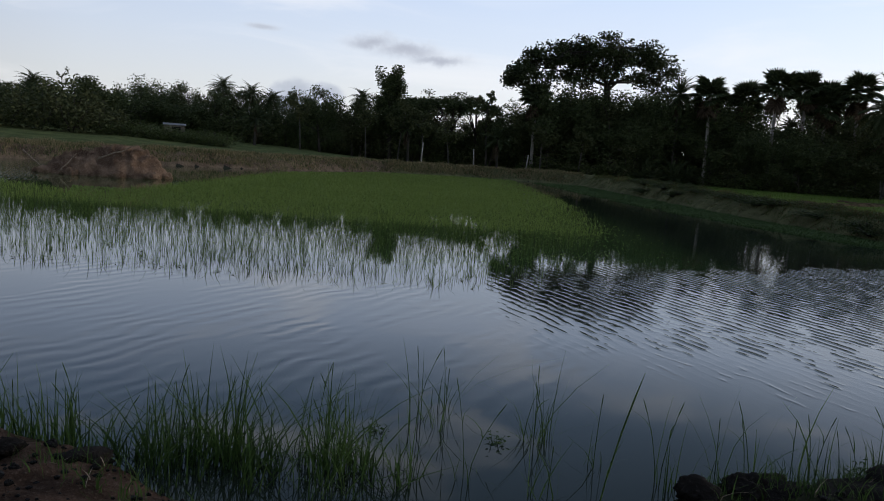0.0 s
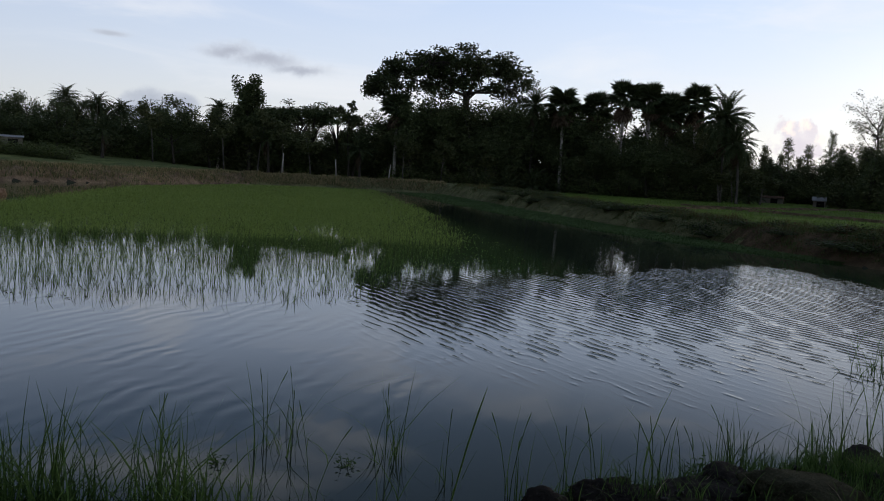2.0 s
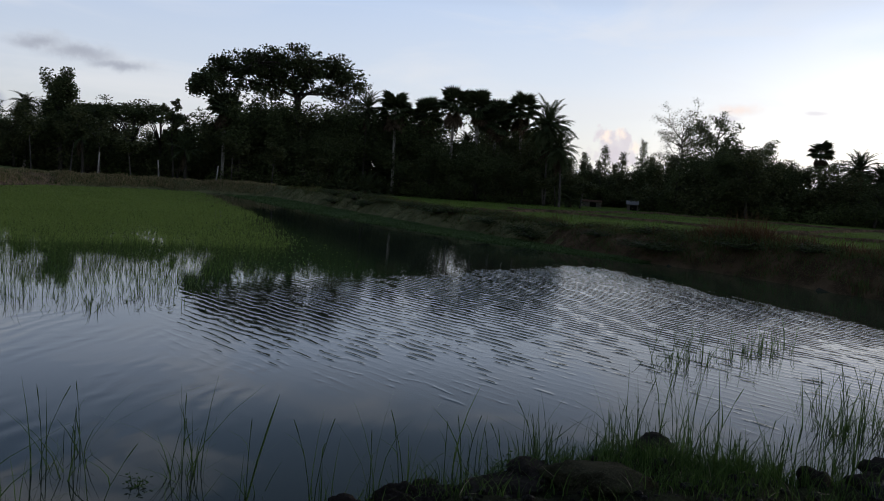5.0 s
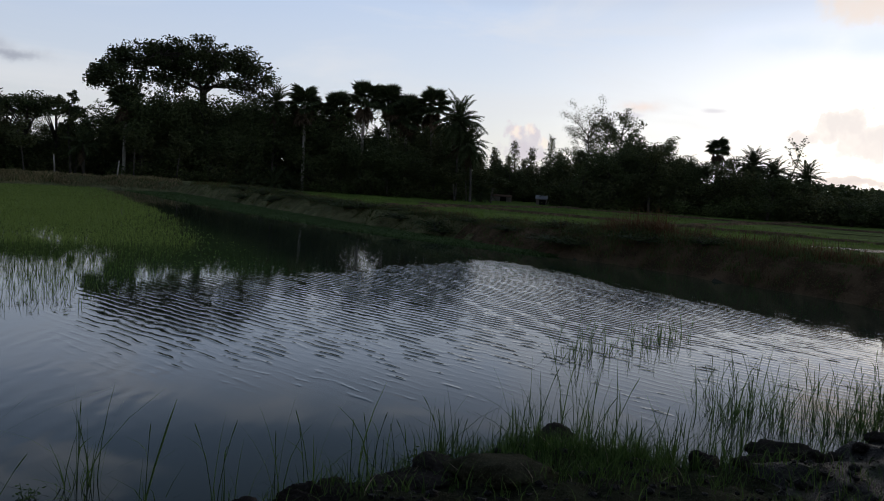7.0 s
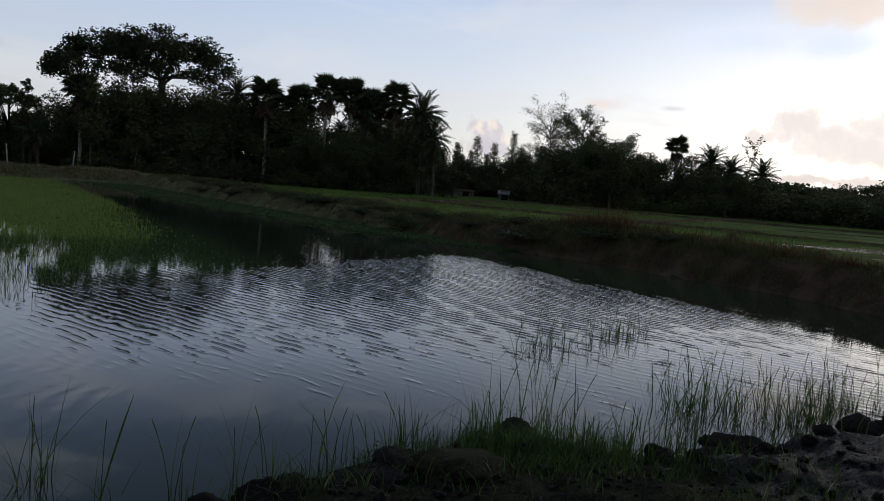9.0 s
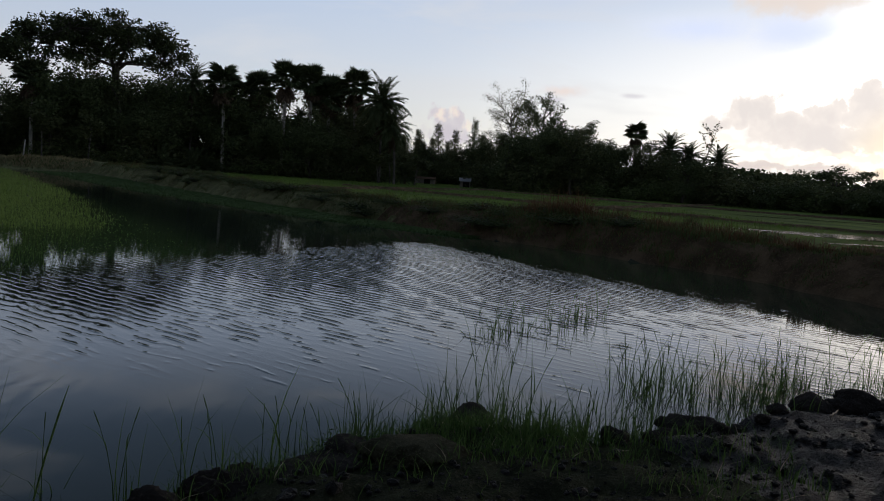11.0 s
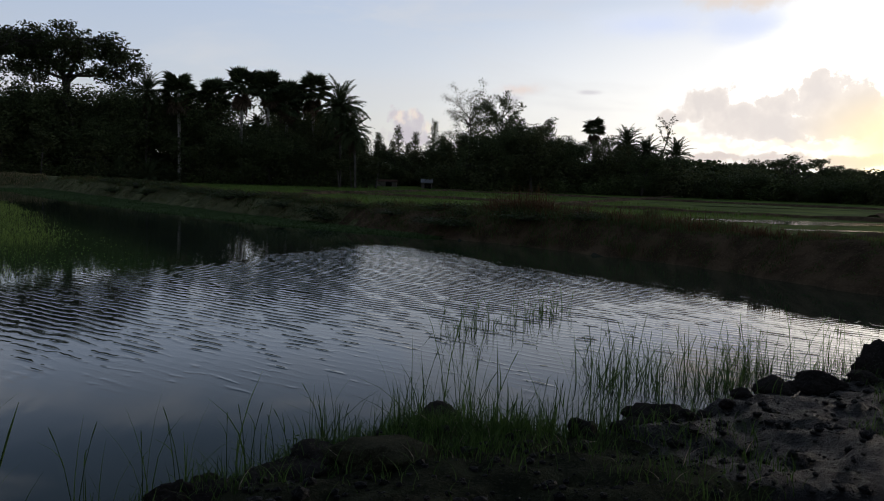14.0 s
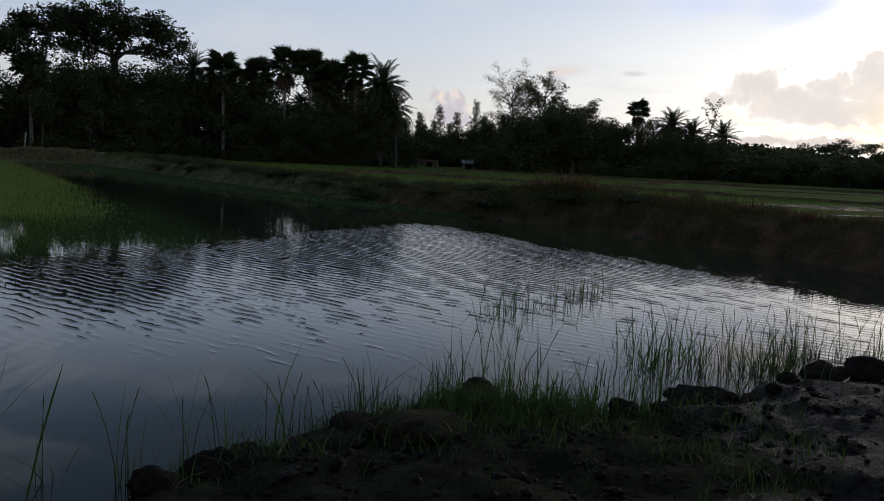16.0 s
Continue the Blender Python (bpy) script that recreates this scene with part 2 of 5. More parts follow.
def water_material():
    m, g, p = material("pond_water")
    pos = g.node("ShaderNodeNewGeometry").outputs["Position"]
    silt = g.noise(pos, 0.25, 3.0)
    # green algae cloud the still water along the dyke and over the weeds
    # by the dyke the base is also brightened, lifting its dark reflection
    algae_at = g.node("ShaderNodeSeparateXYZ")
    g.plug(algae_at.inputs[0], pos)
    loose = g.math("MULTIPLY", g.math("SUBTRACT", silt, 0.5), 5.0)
    algae_lift = g.math("MULTIPLY", g.smooth(g.math("ADD", algae_at.outputs[0], loose), 9.0, 13.5), g.math("MULTIPLY_ADD", g.smooth(algae_at.outputs[1], 8.0, 15.0), 0.75, 0.25))
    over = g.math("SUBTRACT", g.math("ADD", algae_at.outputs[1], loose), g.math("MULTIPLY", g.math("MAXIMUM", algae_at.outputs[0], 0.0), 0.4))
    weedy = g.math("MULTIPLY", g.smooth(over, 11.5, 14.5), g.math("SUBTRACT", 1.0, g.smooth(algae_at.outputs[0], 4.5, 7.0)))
    g.plug(p.inputs["Base Color"], g.mix(weedy, g.mix(algae_lift, g.mix(silt, (0.019, 0.026, 0.019), (0.026, 0.033, 0.024)), (0.036, 0.056, 0.028)), (0.055, 0.095, 0.032)))
    p.inputs["Roughness"].default_value = 0.03
    p.inputs["IOR"].default_value = 1.333

    def wave(angle, scale, distortion, dscale):
        w = g.node("ShaderNodeTexWave")
        w.wave_type, w.bands_direction, w.wave_profile = "BANDS", "X", "SIN"
        g.plug(w.inputs["Vector"], g.mapping(pos, rot=(0, 0, radians(angle))))
        w.inputs["Scale"].default_value = scale
        w.inputs["Distortion"].default_value = distortion
        w.inputs["Detail"].default_value = 2.0
        w.inputs["Detail Scale"].default_value = dscale
        return w.outputs["Fac"]

    one = wave(-23, 1.9, 4.2, 0.9)
    cross = wave(-15, 2.4, 3.2, 0.9)
    two = wave(25, 1.25, 6.5, 0.9)
    sep = g.node("ShaderNodeSeparateXYZ")
    g.plug(sep.inputs[0], pos)
    px, py = sep.outputs[0], sep.outputs[1]
    # crests are short: they break up along their length, more so close to the near shore
    broken = g.noise(g.mapping(pos, rot=(0, 0, radians(-23)), scale=(1.0, 0.4, 1.0)), 3.6, 3.0, 0.6)
    need = g.math("MULTIPLY_ADD", g.smooth(py, 6.0, 11.0), -0.26, 0.56)
    brk = g.smooth(g.math("SUBTRACT", broken, need), 0.0, 0.16)
    chop = g.noise(g.mapping(pos, rot=(0, 0, radians(-20)), scale=(1.0, 0.25, 1.0)), 5.0, 2.0, 0.5)
    lee = g.smooth(g.noise(g.mapping(pos, loc=(7, 3, 0), rot=(0, 0, radians(25)), scale=(1.0, 0.6, 1.0)), 0.9, 3.0), 0.36, 0.66)
    wander = g.math("MULTIPLY", g.math("SUBTRACT", g.noise(pos, 0.5, 2.0), 0.5), 2.0)
    # still water over the weeds and in the shelter of the dyke, a breeze between
    weeds = g.math("SUBTRACT", g.math("ADD", py, wander), g.math("MULTIPLY", g.math("MAXIMUM", px, 0.0), 0.5))
    breeze = g.math("SUBTRACT", 1.0, g.math("MULTIPLY", g.smooth(weeds, 11.3, 13.4), 0.96))
    breeze = g.math("MULTIPLY", breeze, g.math("SUBTRACT", 1.0, g.math("MULTIPLY", g.smooth(g.math("ADD", px, g.math("MULTIPLY", wander, 0.3)), 10.7, 12.4), 0.93)))
    west_calm = g.smooth(g.math("ADD", px, g.math("MULTIPLY", wander, 0.6)), 0.2, 2.2)
    shore_calm = g.smooth(g.math("ADD", py, g.math("MULTIPLY", px, 0.75)), 8.0, 10.8)
    open_w = g.math("MULTIPLY", breeze, g.math("MULTIPLY", west_calm, shore_calm))
    open_w = g.math("MULTIPLY", open_w, g.math("MULTIPLY_ADD", g.smooth(px, 4.0, 8.5), 1.4, 0.75))
    west_arm = g.math("MULTIPLY", g.math("SUBTRACT", 1.0, g.smooth(px, -16.0, -12.5)), g.smooth(py, 22.0, 28.0))
    open_w = g.math("MAXIMUM", open_w, g.math("MULTIPLY", west_arm, 1.4))
    sharp = g.math("POWER", g.math("ADD", g.math("MULTIPLY", one, 0.7), g.math("MULTIPLY", cross, 0.3)), 3.0)
    h1 = g.math("MULTIPLY", g.math("MULTIPLY", sharp, g.math("MULTIPLY_ADD", brk, 0.9, 0.1)), open_w)
    h2 = g.math("MULTIPLY", g.math("MULTIPLY", two, lee), g.math("MULTIPLY", g.smooth(py, 4.5, 7.5), g.math("MULTIPLY", g.math("MULTIPLY", breeze, 0.36), g.math("MULTIPLY_ADD", g.smooth(px, -0.5, 2.5), -0.8, 1.0))))
    h3 = g.math("MULTIPLY", chop, g.math("MULTIPLY_ADD", open_w, 0.12, 0.01))
    b = g.node("ShaderNodeBump")
    b.inputs["Distance"].default_value = 0.0052
    g.plug(b.inputs["Height"], g.math("ADD", h1, g.math("ADD", h2, h3)))
    g.plug(p.inputs["Normal"], b.outputs[0])
    return m


def trodden_soil():
    """Damp trodden mud: dark wet hollows, paler dried patches, crumbs and fibres."""
    m, g, p = material("bank_soil")
    pos = g.node("ShaderNodeNewGeometry").outputs["Position"]
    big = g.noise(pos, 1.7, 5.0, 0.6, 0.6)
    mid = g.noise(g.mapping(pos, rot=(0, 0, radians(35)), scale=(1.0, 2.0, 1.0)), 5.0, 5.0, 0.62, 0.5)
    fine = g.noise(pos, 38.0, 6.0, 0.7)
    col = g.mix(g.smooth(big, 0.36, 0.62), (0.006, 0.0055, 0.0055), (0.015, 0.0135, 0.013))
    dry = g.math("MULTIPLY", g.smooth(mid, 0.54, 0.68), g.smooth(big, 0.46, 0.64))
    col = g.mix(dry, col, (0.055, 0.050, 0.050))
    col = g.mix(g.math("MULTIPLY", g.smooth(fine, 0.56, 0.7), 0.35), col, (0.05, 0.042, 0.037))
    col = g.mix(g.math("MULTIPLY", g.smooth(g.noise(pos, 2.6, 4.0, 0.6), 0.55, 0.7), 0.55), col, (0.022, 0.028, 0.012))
    g.plug(p.inputs["Base Color"], col)
    g.plug(p.inputs["Roughness"], g.math("MULTIPLY_ADD", dry, 0.35, 0.55))
    p.inputs["Specular IOR Level"].default_value = 0.12
    b = g.node("ShaderNodeBump")
    b.inputs["Distance"].default_value = 0.07
    g.plug(b.inputs["Height"], g.math("ADD", g.math("MULTIPLY", fine, 0.9), g.math("ADD", g.math("MULTIPLY", mid, 1.4), g.math("MULTIPLY", big, 1.6))))
    g.plug(p.inputs["Normal"], b.outputs[0])
    return m


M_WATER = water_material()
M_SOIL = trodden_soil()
M_CLAY = earth("dry_bank_clay", (0.13, 0.09, 0.065), (0.33, 0.235, 0.16), (0.46, 0.36, 0.27), 1.2, 0.95, 0.12)
M_BROWN = earth("brown_soil", (0.06, 0.037, 0.026), (0.18, 0.11, 0.08), (0.29, 0.21, 0.165), 2.4, 0.85, 0.06, 0.45)
M_BED = earth("pond_bed", (0.03, 0.03, 0.025), (0.04, 0.04, 0.03), (0.05, 0.05, 0.04))
M_PADDY = earth("paddy_green", (0.055, 0.085, 0.018), (0.12, 0.175, 0.032), (0.165, 0.2, 0.05), 0.25, 0.9, 0.06, 0.5)
M_MEADOW = earth("grazed_meadow", (0.085, 0.105, 0.04), (0.17, 0.195, 0.075), (0.26, 0.25, 0.12), 0.7, 0.95, 0.08)
M_TURF = earth("bank_turf", (0.10, 0.105, 0.052), (0.18, 0.18, 0.09), (0.28, 0.24, 0.14), 1.2, 0.95, 0.08)
M_DYKE = earth("dyke_earth", (0.075, 0.053, 0.034), (0.18, 0.125, 0.078), (0.27, 0.19, 0.12), 1.6, 0.95, 0.15)
M_CLOD = earth("mud_clod", (0.014, 0.012, 0.011), (0.040, 0.034, 0.030), (0.085, 0.074, 0.066), 3.2, 0.9, 0.03, 0.5)
M_DAMP = earth("damp_moss", (0.016, 0.018, 0.010), (0.048, 0.052, 0.028), (0.10, 0.10, 0.06), 3.0, 0.85, 0.06, 0.5)
M_MOSS = earth("mossy_mud", (0.03, 0.03, 0.018), (0.085, 0.08, 0.05), (0.15, 0.135, 0.09), 4.0, 0.9, 0.05)
M_MOUND = earth("dug_clay", (0.15, 0.092, 0.062), (0.38, 0.25, 0.17), (0.52, 0.40, 0.30), 1.4, 0.95, 0.12)
M_LEAF = foliage("tree_leaf", (0.052, 0.066, 0.030), (0.13, 0.155, 0.066), 0.15)
M_RAIN = foliage("rain_tree_leaf", (0.036, 0.046, 0.021), (0.085, 0.10, 0.043), 0.12)
M_LEAF_B = foliage("tree_leaf_olive", (0.056, 0.066, 0.030), (0.155, 0.165, 0.075), 0.15)
M_EDGE = foliage("wood_edge_leaf", (0.062, 0.082, 0.033), (0.17, 0.21, 0.08))
M_PALM = foliage("palm_leaf", (0.042, 0.056, 0.027), (0.10, 0.12, 0.056), 0.15)
M_DEAD = foliage("dead_palm_leaf", (0.06, 0.042, 0.028), (0.15, 0.11, 0.075), 0.12)
M_REED = foliage("reed_blade", (0.18, 0.25, 0.06), (0.265, 0.35, 0.095), 0.35)
M_RICE = foliage("rice_blade", (0.10, 0.165, 0.032), (0.16, 0.24, 0.052), 0.35)
# darker copy of the reed colour: backlight on the front belt, painted in
M_REED_BACKLIT = foliage("reed_blade_backlit", (0.05, 0.085, 0.022), (0.12, 0.18, 0.045), 0.3)
M_GRASS = foliage("shore_grass", (0.040, 0.075, 0.020), (0.13, 0.21, 0.055), 0.35)
M_RUST = foliage("rusty_grass", (0.07, 0.04, 0.022), (0.19, 0.108, 0.053), 0.25)
M_TAN = foliage("tan_grass", (0.22, 0.17, 0.09), (0.48, 0.38, 0.22), 0.3)
M_BANKGRASS = foliage("bank_grass", (0.065, 0.09, 0.033), (0.15, 0.18, 0.066), 0.25)
M_BUSH = foliage("scrub_leaf", (0.035, 0.05, 0.02), (0.09, 0.11, 0.042), 0.25)
M_WEED = foliage("water_weed", (0.07, 0.115, 0.04), (0.11, 0.16, 0.055), 0.2)
M_BARK = bark("bark", (0.035, 0.028, 0.022), (0.09, 0.075, 0.06))
M_PALMBARK = bark("palm_bark", (0.24, 0.215, 0.19), (0.46, 0.42, 0.38))
M_PALEBARK = bark("pale_bark", (0.06, 0.052, 0.045), (0.16, 0.14, 0.125))
M_STICK = bark("dry_wood", (0.22, 0.16, 0.11), (0.45, 0.35, 0.26), 18.0)
M_ROOF = earth("tin_roof", (0.22, 0.22, 0.23), (0.33, 0.33, 0.34), (0.42, 0.42, 0.42), 1.0, 0.5, 0.005, 0.3)
M_WALL = earth("mud_wall", (0.16, 0.135, 0.115), (0.26, 0.225, 0.19), (0.34, 0.29, 0.25), 1.0)
# near-black paint for the shade inside a doorway
M_UNLIT = earth("unlit_opening", (0.01, 0.01, 0.01), (0.014, 0.013, 0.012), (0.018, 0.016, 0.015))

# ---- mesh helpers ----


def mesh_from(name, verts, faces, materials, smooth=False, index=None):
    me = bpy.data.meshes.new(name)
    me.from_pydata([tuple(v) for v in verts], [], [tuple(f) for f in faces])
    for m in materials:
        me.materials.append(m)
    if index is not None:
        me.polygons.foreach_set("material_index", np.asarray(index, dtype=np.int32))
    if smooth:
        me.polygons.foreach_set("use_smooth", np.ones(len(me.polygons), dtype=bool))
    me.update()
    return me


def part(name, me, parent, label=""):
    ob = new(name, me)
    ob.parent = parent
    return tagged(ob, label) if label else ob


class Soup:
    """Collects vertices and faces for one mesh."""

    def __init__(self):
        self.v, self.f, self.count = [], [], 0

    def add(self, verts, faces):
        verts = np.asarray(verts, dtype=float)
        self.v.append(verts)
        self.f.extend([tuple(int(i) + self.count for i in face) for face in faces])
        self.count += len(verts)

    def add_quads(self, verts):
        """verts: n x 4 x 3"""
        verts = np.asarray(verts, dtype=float)
        n = len(verts)
        self.v.append(verts.reshape(-1, 3))
        idx = (np.arange(n * 4) + self.count).reshape(-1, 4)
        self.f.extend(map(tuple, idx.tolist()))
        self.count += n * 4

    def tube(self, points, radii, sides=6):
        points = [Vector(p) for p in points]
        rings = []
        for i, p in enumerate(points):
            a, b = points[max(i - 1, 0)], points[min(i + 1, len(points) - 1)]
            d = (b - a).normalized()
            u = d.orthogonal().normalized()
            w = d.cross(u)
            rings.append([p + (u * math.cos(k * math.tau / sides) + w * math.sin(k * math.tau / sides)) * radii[i] for k in range(sides)])
        verts = [tuple(v) for r in rings for v in r]
        faces = []
        for i in range(len(points) - 1):
            for k in range(sides):
                a, b = i * sides + k, i * sides + (k + 1) % sides
                faces.append((a, b, b + sides, a + sides))
        faces.append(tuple(range(sides))[::-1])
        faces.append(tuple(range((len(points) - 1) * sides, len(points) * sides)))
        self.add(verts, faces)

    def mesh(self, name, materials, smooth=False):
        return mesh_from(name, np.concatenate(self.v), self.f, materials, smooth)


def leaf_quads(centres, size, rng, flat=0.5, aspect=0.55):
    """A leaf spray, folded diamond, at each centre."""
    n = len(centres)
    a = rng.uniform(0, math.tau, n)
    up = rng.normal(0, flat, n)
    d = np.stack([np.cos(a), np.sin(a), up], 1)
    d /= np.linalg.norm(d, axis=1)[:, None]
    r = rng.normal(0, 1, (n, 3))
    s = np.cross(d, r)
    s /= np.linalg.norm(s, axis=1)[:, None] + 1e-9
    L = (size * rng.uniform(0.6, 1.35, n))[:, None]
    c = np.asarray(centres)
    return np.stack([c - d * L * 0.5, c + s * L * aspect * 0.5, c + d * L * 0.5, c - s * L * aspect * 0.5], 1)


def blades(bases, heights, widths, lean, rng, segments=3, bend=0.35):
    """Tapered, bent grass blades. Returns vertices and faces."""
    n = len(bases)
    a = rng.uniform(0, math.tau, n)
    d = np.stack([np.cos(a), np.sin(a), np.zeros(n)], 1)
    w = np.stack([-np.sin(a + rng.uniform(-1, 1, n)), np.cos(a), np.zeros(n)], 1)
    tip = np.abs(rng.normal(lean, bend * 0.5, n))
    rows = []
    for k in range(segments + 1):
        s = k / segments
        mid = bases + np.array([0, 0, 1.0]) * (heights * (s - 0.18 * tip * s * s))[:, None] + d * (heights * tip * s ** 2.2)[:, None]
        half = (widths * (1 - s) ** 0.7 * 0.5 + 0.0004)[:, None] * w
        rows.append(mid - half)
        rows.append(mid + half)
    v = np.stack(rows, 1).reshape(-1, 3)
    k = (segments + 1) * 2
    f = []
    base = (np.arange(n) * k)[:, None]
    for s in range(segments):
        f.append(base + np.array([[2 * s, 2 * s + 1, 2 * s + 3, 2 * s + 2]]))
    return v, np.concatenate(f).tolist()

# ---- ground and water ----
# the waterline of the pond, counter-clockwise, near shore first
POND = [(-28, 4.6), (-3.6, 5.0), (-2.4, 4.62), (-1.5, 4.2), (-1.0, 3.75), (-0.2, 3.45), (0.8, 3.5), (1.3, 4.25), (2.0, 4.6), (2.9, 4.75), (3.5, 4.88), (3.92, 4.86),
        (4.08, 4.45), (4.5, 4.12), (5.2, 4.0), (6.3, 4.1), (7.6, 3.95), (8.6, 3.7), (10.5, 3.2), (14.2, 2.6), (15.2, 5.5), (15.6, 9), (15.9, 12), (15.8, 15), (15.35, 18), (14.7, 22), (14.1, 27), (13.3, 36), (12.7, 46), (11.6, 66), (10.0, 69), (3, 71), (-6, 66), (-10.5, 55), (-16, 50.5), (-24, 44), (-31, 38)]


# the foot of the long dyke on the sunset side: y, x
EAST = ([3, 5.5, 9, 12, 15, 18, 22, 27, 36, 46, 66], [14.3, 15.2, 15.6, 15.9, 15.8, 15.35, 14.7, 14.1, 13.3, 12.7, 11.6])


def pond_distance(x, y):
    """Signed distance to the waterline, positive on land."""
    best = np.full(x.shape, 1e9)
    inside = np.zeros(x.shape, dtype=bool)
    for (ax, ay), (bx, by) in zip(POND, POND[1:] + POND[:1]):
        ex, ey = bx - ax, by - ay
        s = np.clip(((x - ax) * ex + (y - ay) * ey) / (ex * ex + ey * ey), 0, 1)
        best = np.minimum(best, np.hypot(x - ax - s * ex, y - ay - s * ey))
        cross = ((ay > y) != (by > y)) & (x < ex * (y - ay) / (ey if ey else 1e-9) + ax)
        inside ^= cross
    return np.where(inside, -best, best)


def ripple(x, y, s, seed=0.0):
    """Smooth fractal noise, about -1 to 1."""
    x, y = np.asarray(x, dtype=float), np.asarray(y, dtype=float)
    out = 0.0
    for k, (f, w) in enumerate(((0.8, 1.0), (1.9, 0.5), (4.1, 0.25))):
        u, v = (x * 0.8 + y * 0.6) * s * f + seed * 7.3 + k * 11.1, (y * 0.8 - x * 0.6) * s * f + seed * 3.9 - k * 5.7
        i, j = np.floor(u), np.floor(v)
        p, q = u - i, v - j
        p, q = p * p * (3 - 2 * p), q * q * (3 - 2 * q)

        def corner(a, b):
            h = np.sin((i + a) * 127.1 + (j + b) * 311.7) * 43758.5453
            return (h - np.floor(h)) * 2 - 1

        out = out + w * ((corner(0, 0) * (1 - p) + corner(1, 0) * p) * (1 - q) + (corner(0, 1) * (1 - p) + corner(1, 1) * p) * q)
    return out * 0.85


FIELD = 0.30


def ground_height(x, y):
    x, y = np.asarray(x, dtype=float), np.asarray(y, dtype=float)
    d0 = pond_distance(x, y)
    near = np.clip((5.8 - y) / 1.5, 0, 1) * np.clip((12.0 - x) / 1.5, 0, 1)
    d = d0 + (0.25 * ripple(x, y, 0.9, 0.4) + 0.12 * ripple(x, y, 2.7, 1.7)) * (1 - near) + 0.06 * ripple(x, y, 3.1, 0.9) * near + 0.2 * ripple(x, y, 1.3, 2.6) * np.clip((-5 - x) / 3, 0, 1) * np.clip((y - 30) / 6, 0, 1)
    far = np.clip((y - 40) / 15, 0, 1)
    top = 0.68 + 0.16 * np.clip((26 - y) / 6, 0, 1) - 0.13 * np.clip((14 - y) / 4, 0, 1) + 0.17 * far + 0.1 * ripple(x, y, 0.35, 2.0)
    west = np.clip((-3 - x) / 5, 0, 1) * np.clip((y - 20) / 15, 0, 1)
    top = top * (1 - west) + west * (0.82 + 0.08 * ripple(x, y, 0.3, 1.0) + 0.15 * np.clip((d0 - 3) / 10, 0, 1) + 0.85 * np.clip((d0 - 7) / 24, 0, 1) * np.clip((-9 - x) / 18, 0, 1))
    rise = np.clip(d / (1.5 - 0.6 * np.clip((x - 5) / 6, 0, 1)), 0, 1)
    fall = np.clip((d - 2.4) / 2.2, 0, 1)
    fall = fall * (1 - west) + west * np.clip((d - 4 - 50 * np.clip((-9 - x) / 18, 0, 1)) / 60, 0, 1)
    dyke = top * rise ** 0.75 * (1 - fall * fall * (3 - 2 * fall)) + FIELD * fall * fall * (3 - 2 * fall)
    shore = 0.16 * np.clip(d / 0.16, 0, 1) + 0.20 * np.clip((d - 0.1) / 1.6, 0, 1) + (0.055 * ripple(x, y, 2.2, 0.3) + 0.035 * ripple(x, y, 6.0, 1.3) + 0.018 * ripple(x, y, 13.0, 2.3)) * np.clip(d / 0.3, 0, 1)
    land = dyke * (1 - near) + shore * near
    lump = 0.05 + 0.07 * np.clip((x - 11) / 2, 0, 1) * np.clip((26 - y) / 10, 0, 1)
    land = land + lump * ripple(x, y, 1.6, 0.8) * rise * (1 - near) * (1 - np.clip((d - 8) / 4, 0, 1))
    bed = np.maximum(-0.7, d * 0.35)
    return np.where(d > 0, land, bed)


def spaced(stops):
    """Coordinates from (start, end, step) stretches."""
    out = []
    for a, b, s in stops:
        out.extend(np.arange(a, b, s).tolist())
    return np.array(out)


def far_axis(start, sign):
    out, step, v = [], 2.0, start
    while abs(v) < 3500:
        out.append(v)
        v += sign * step
        step *= 1.22
    return np.array(out)


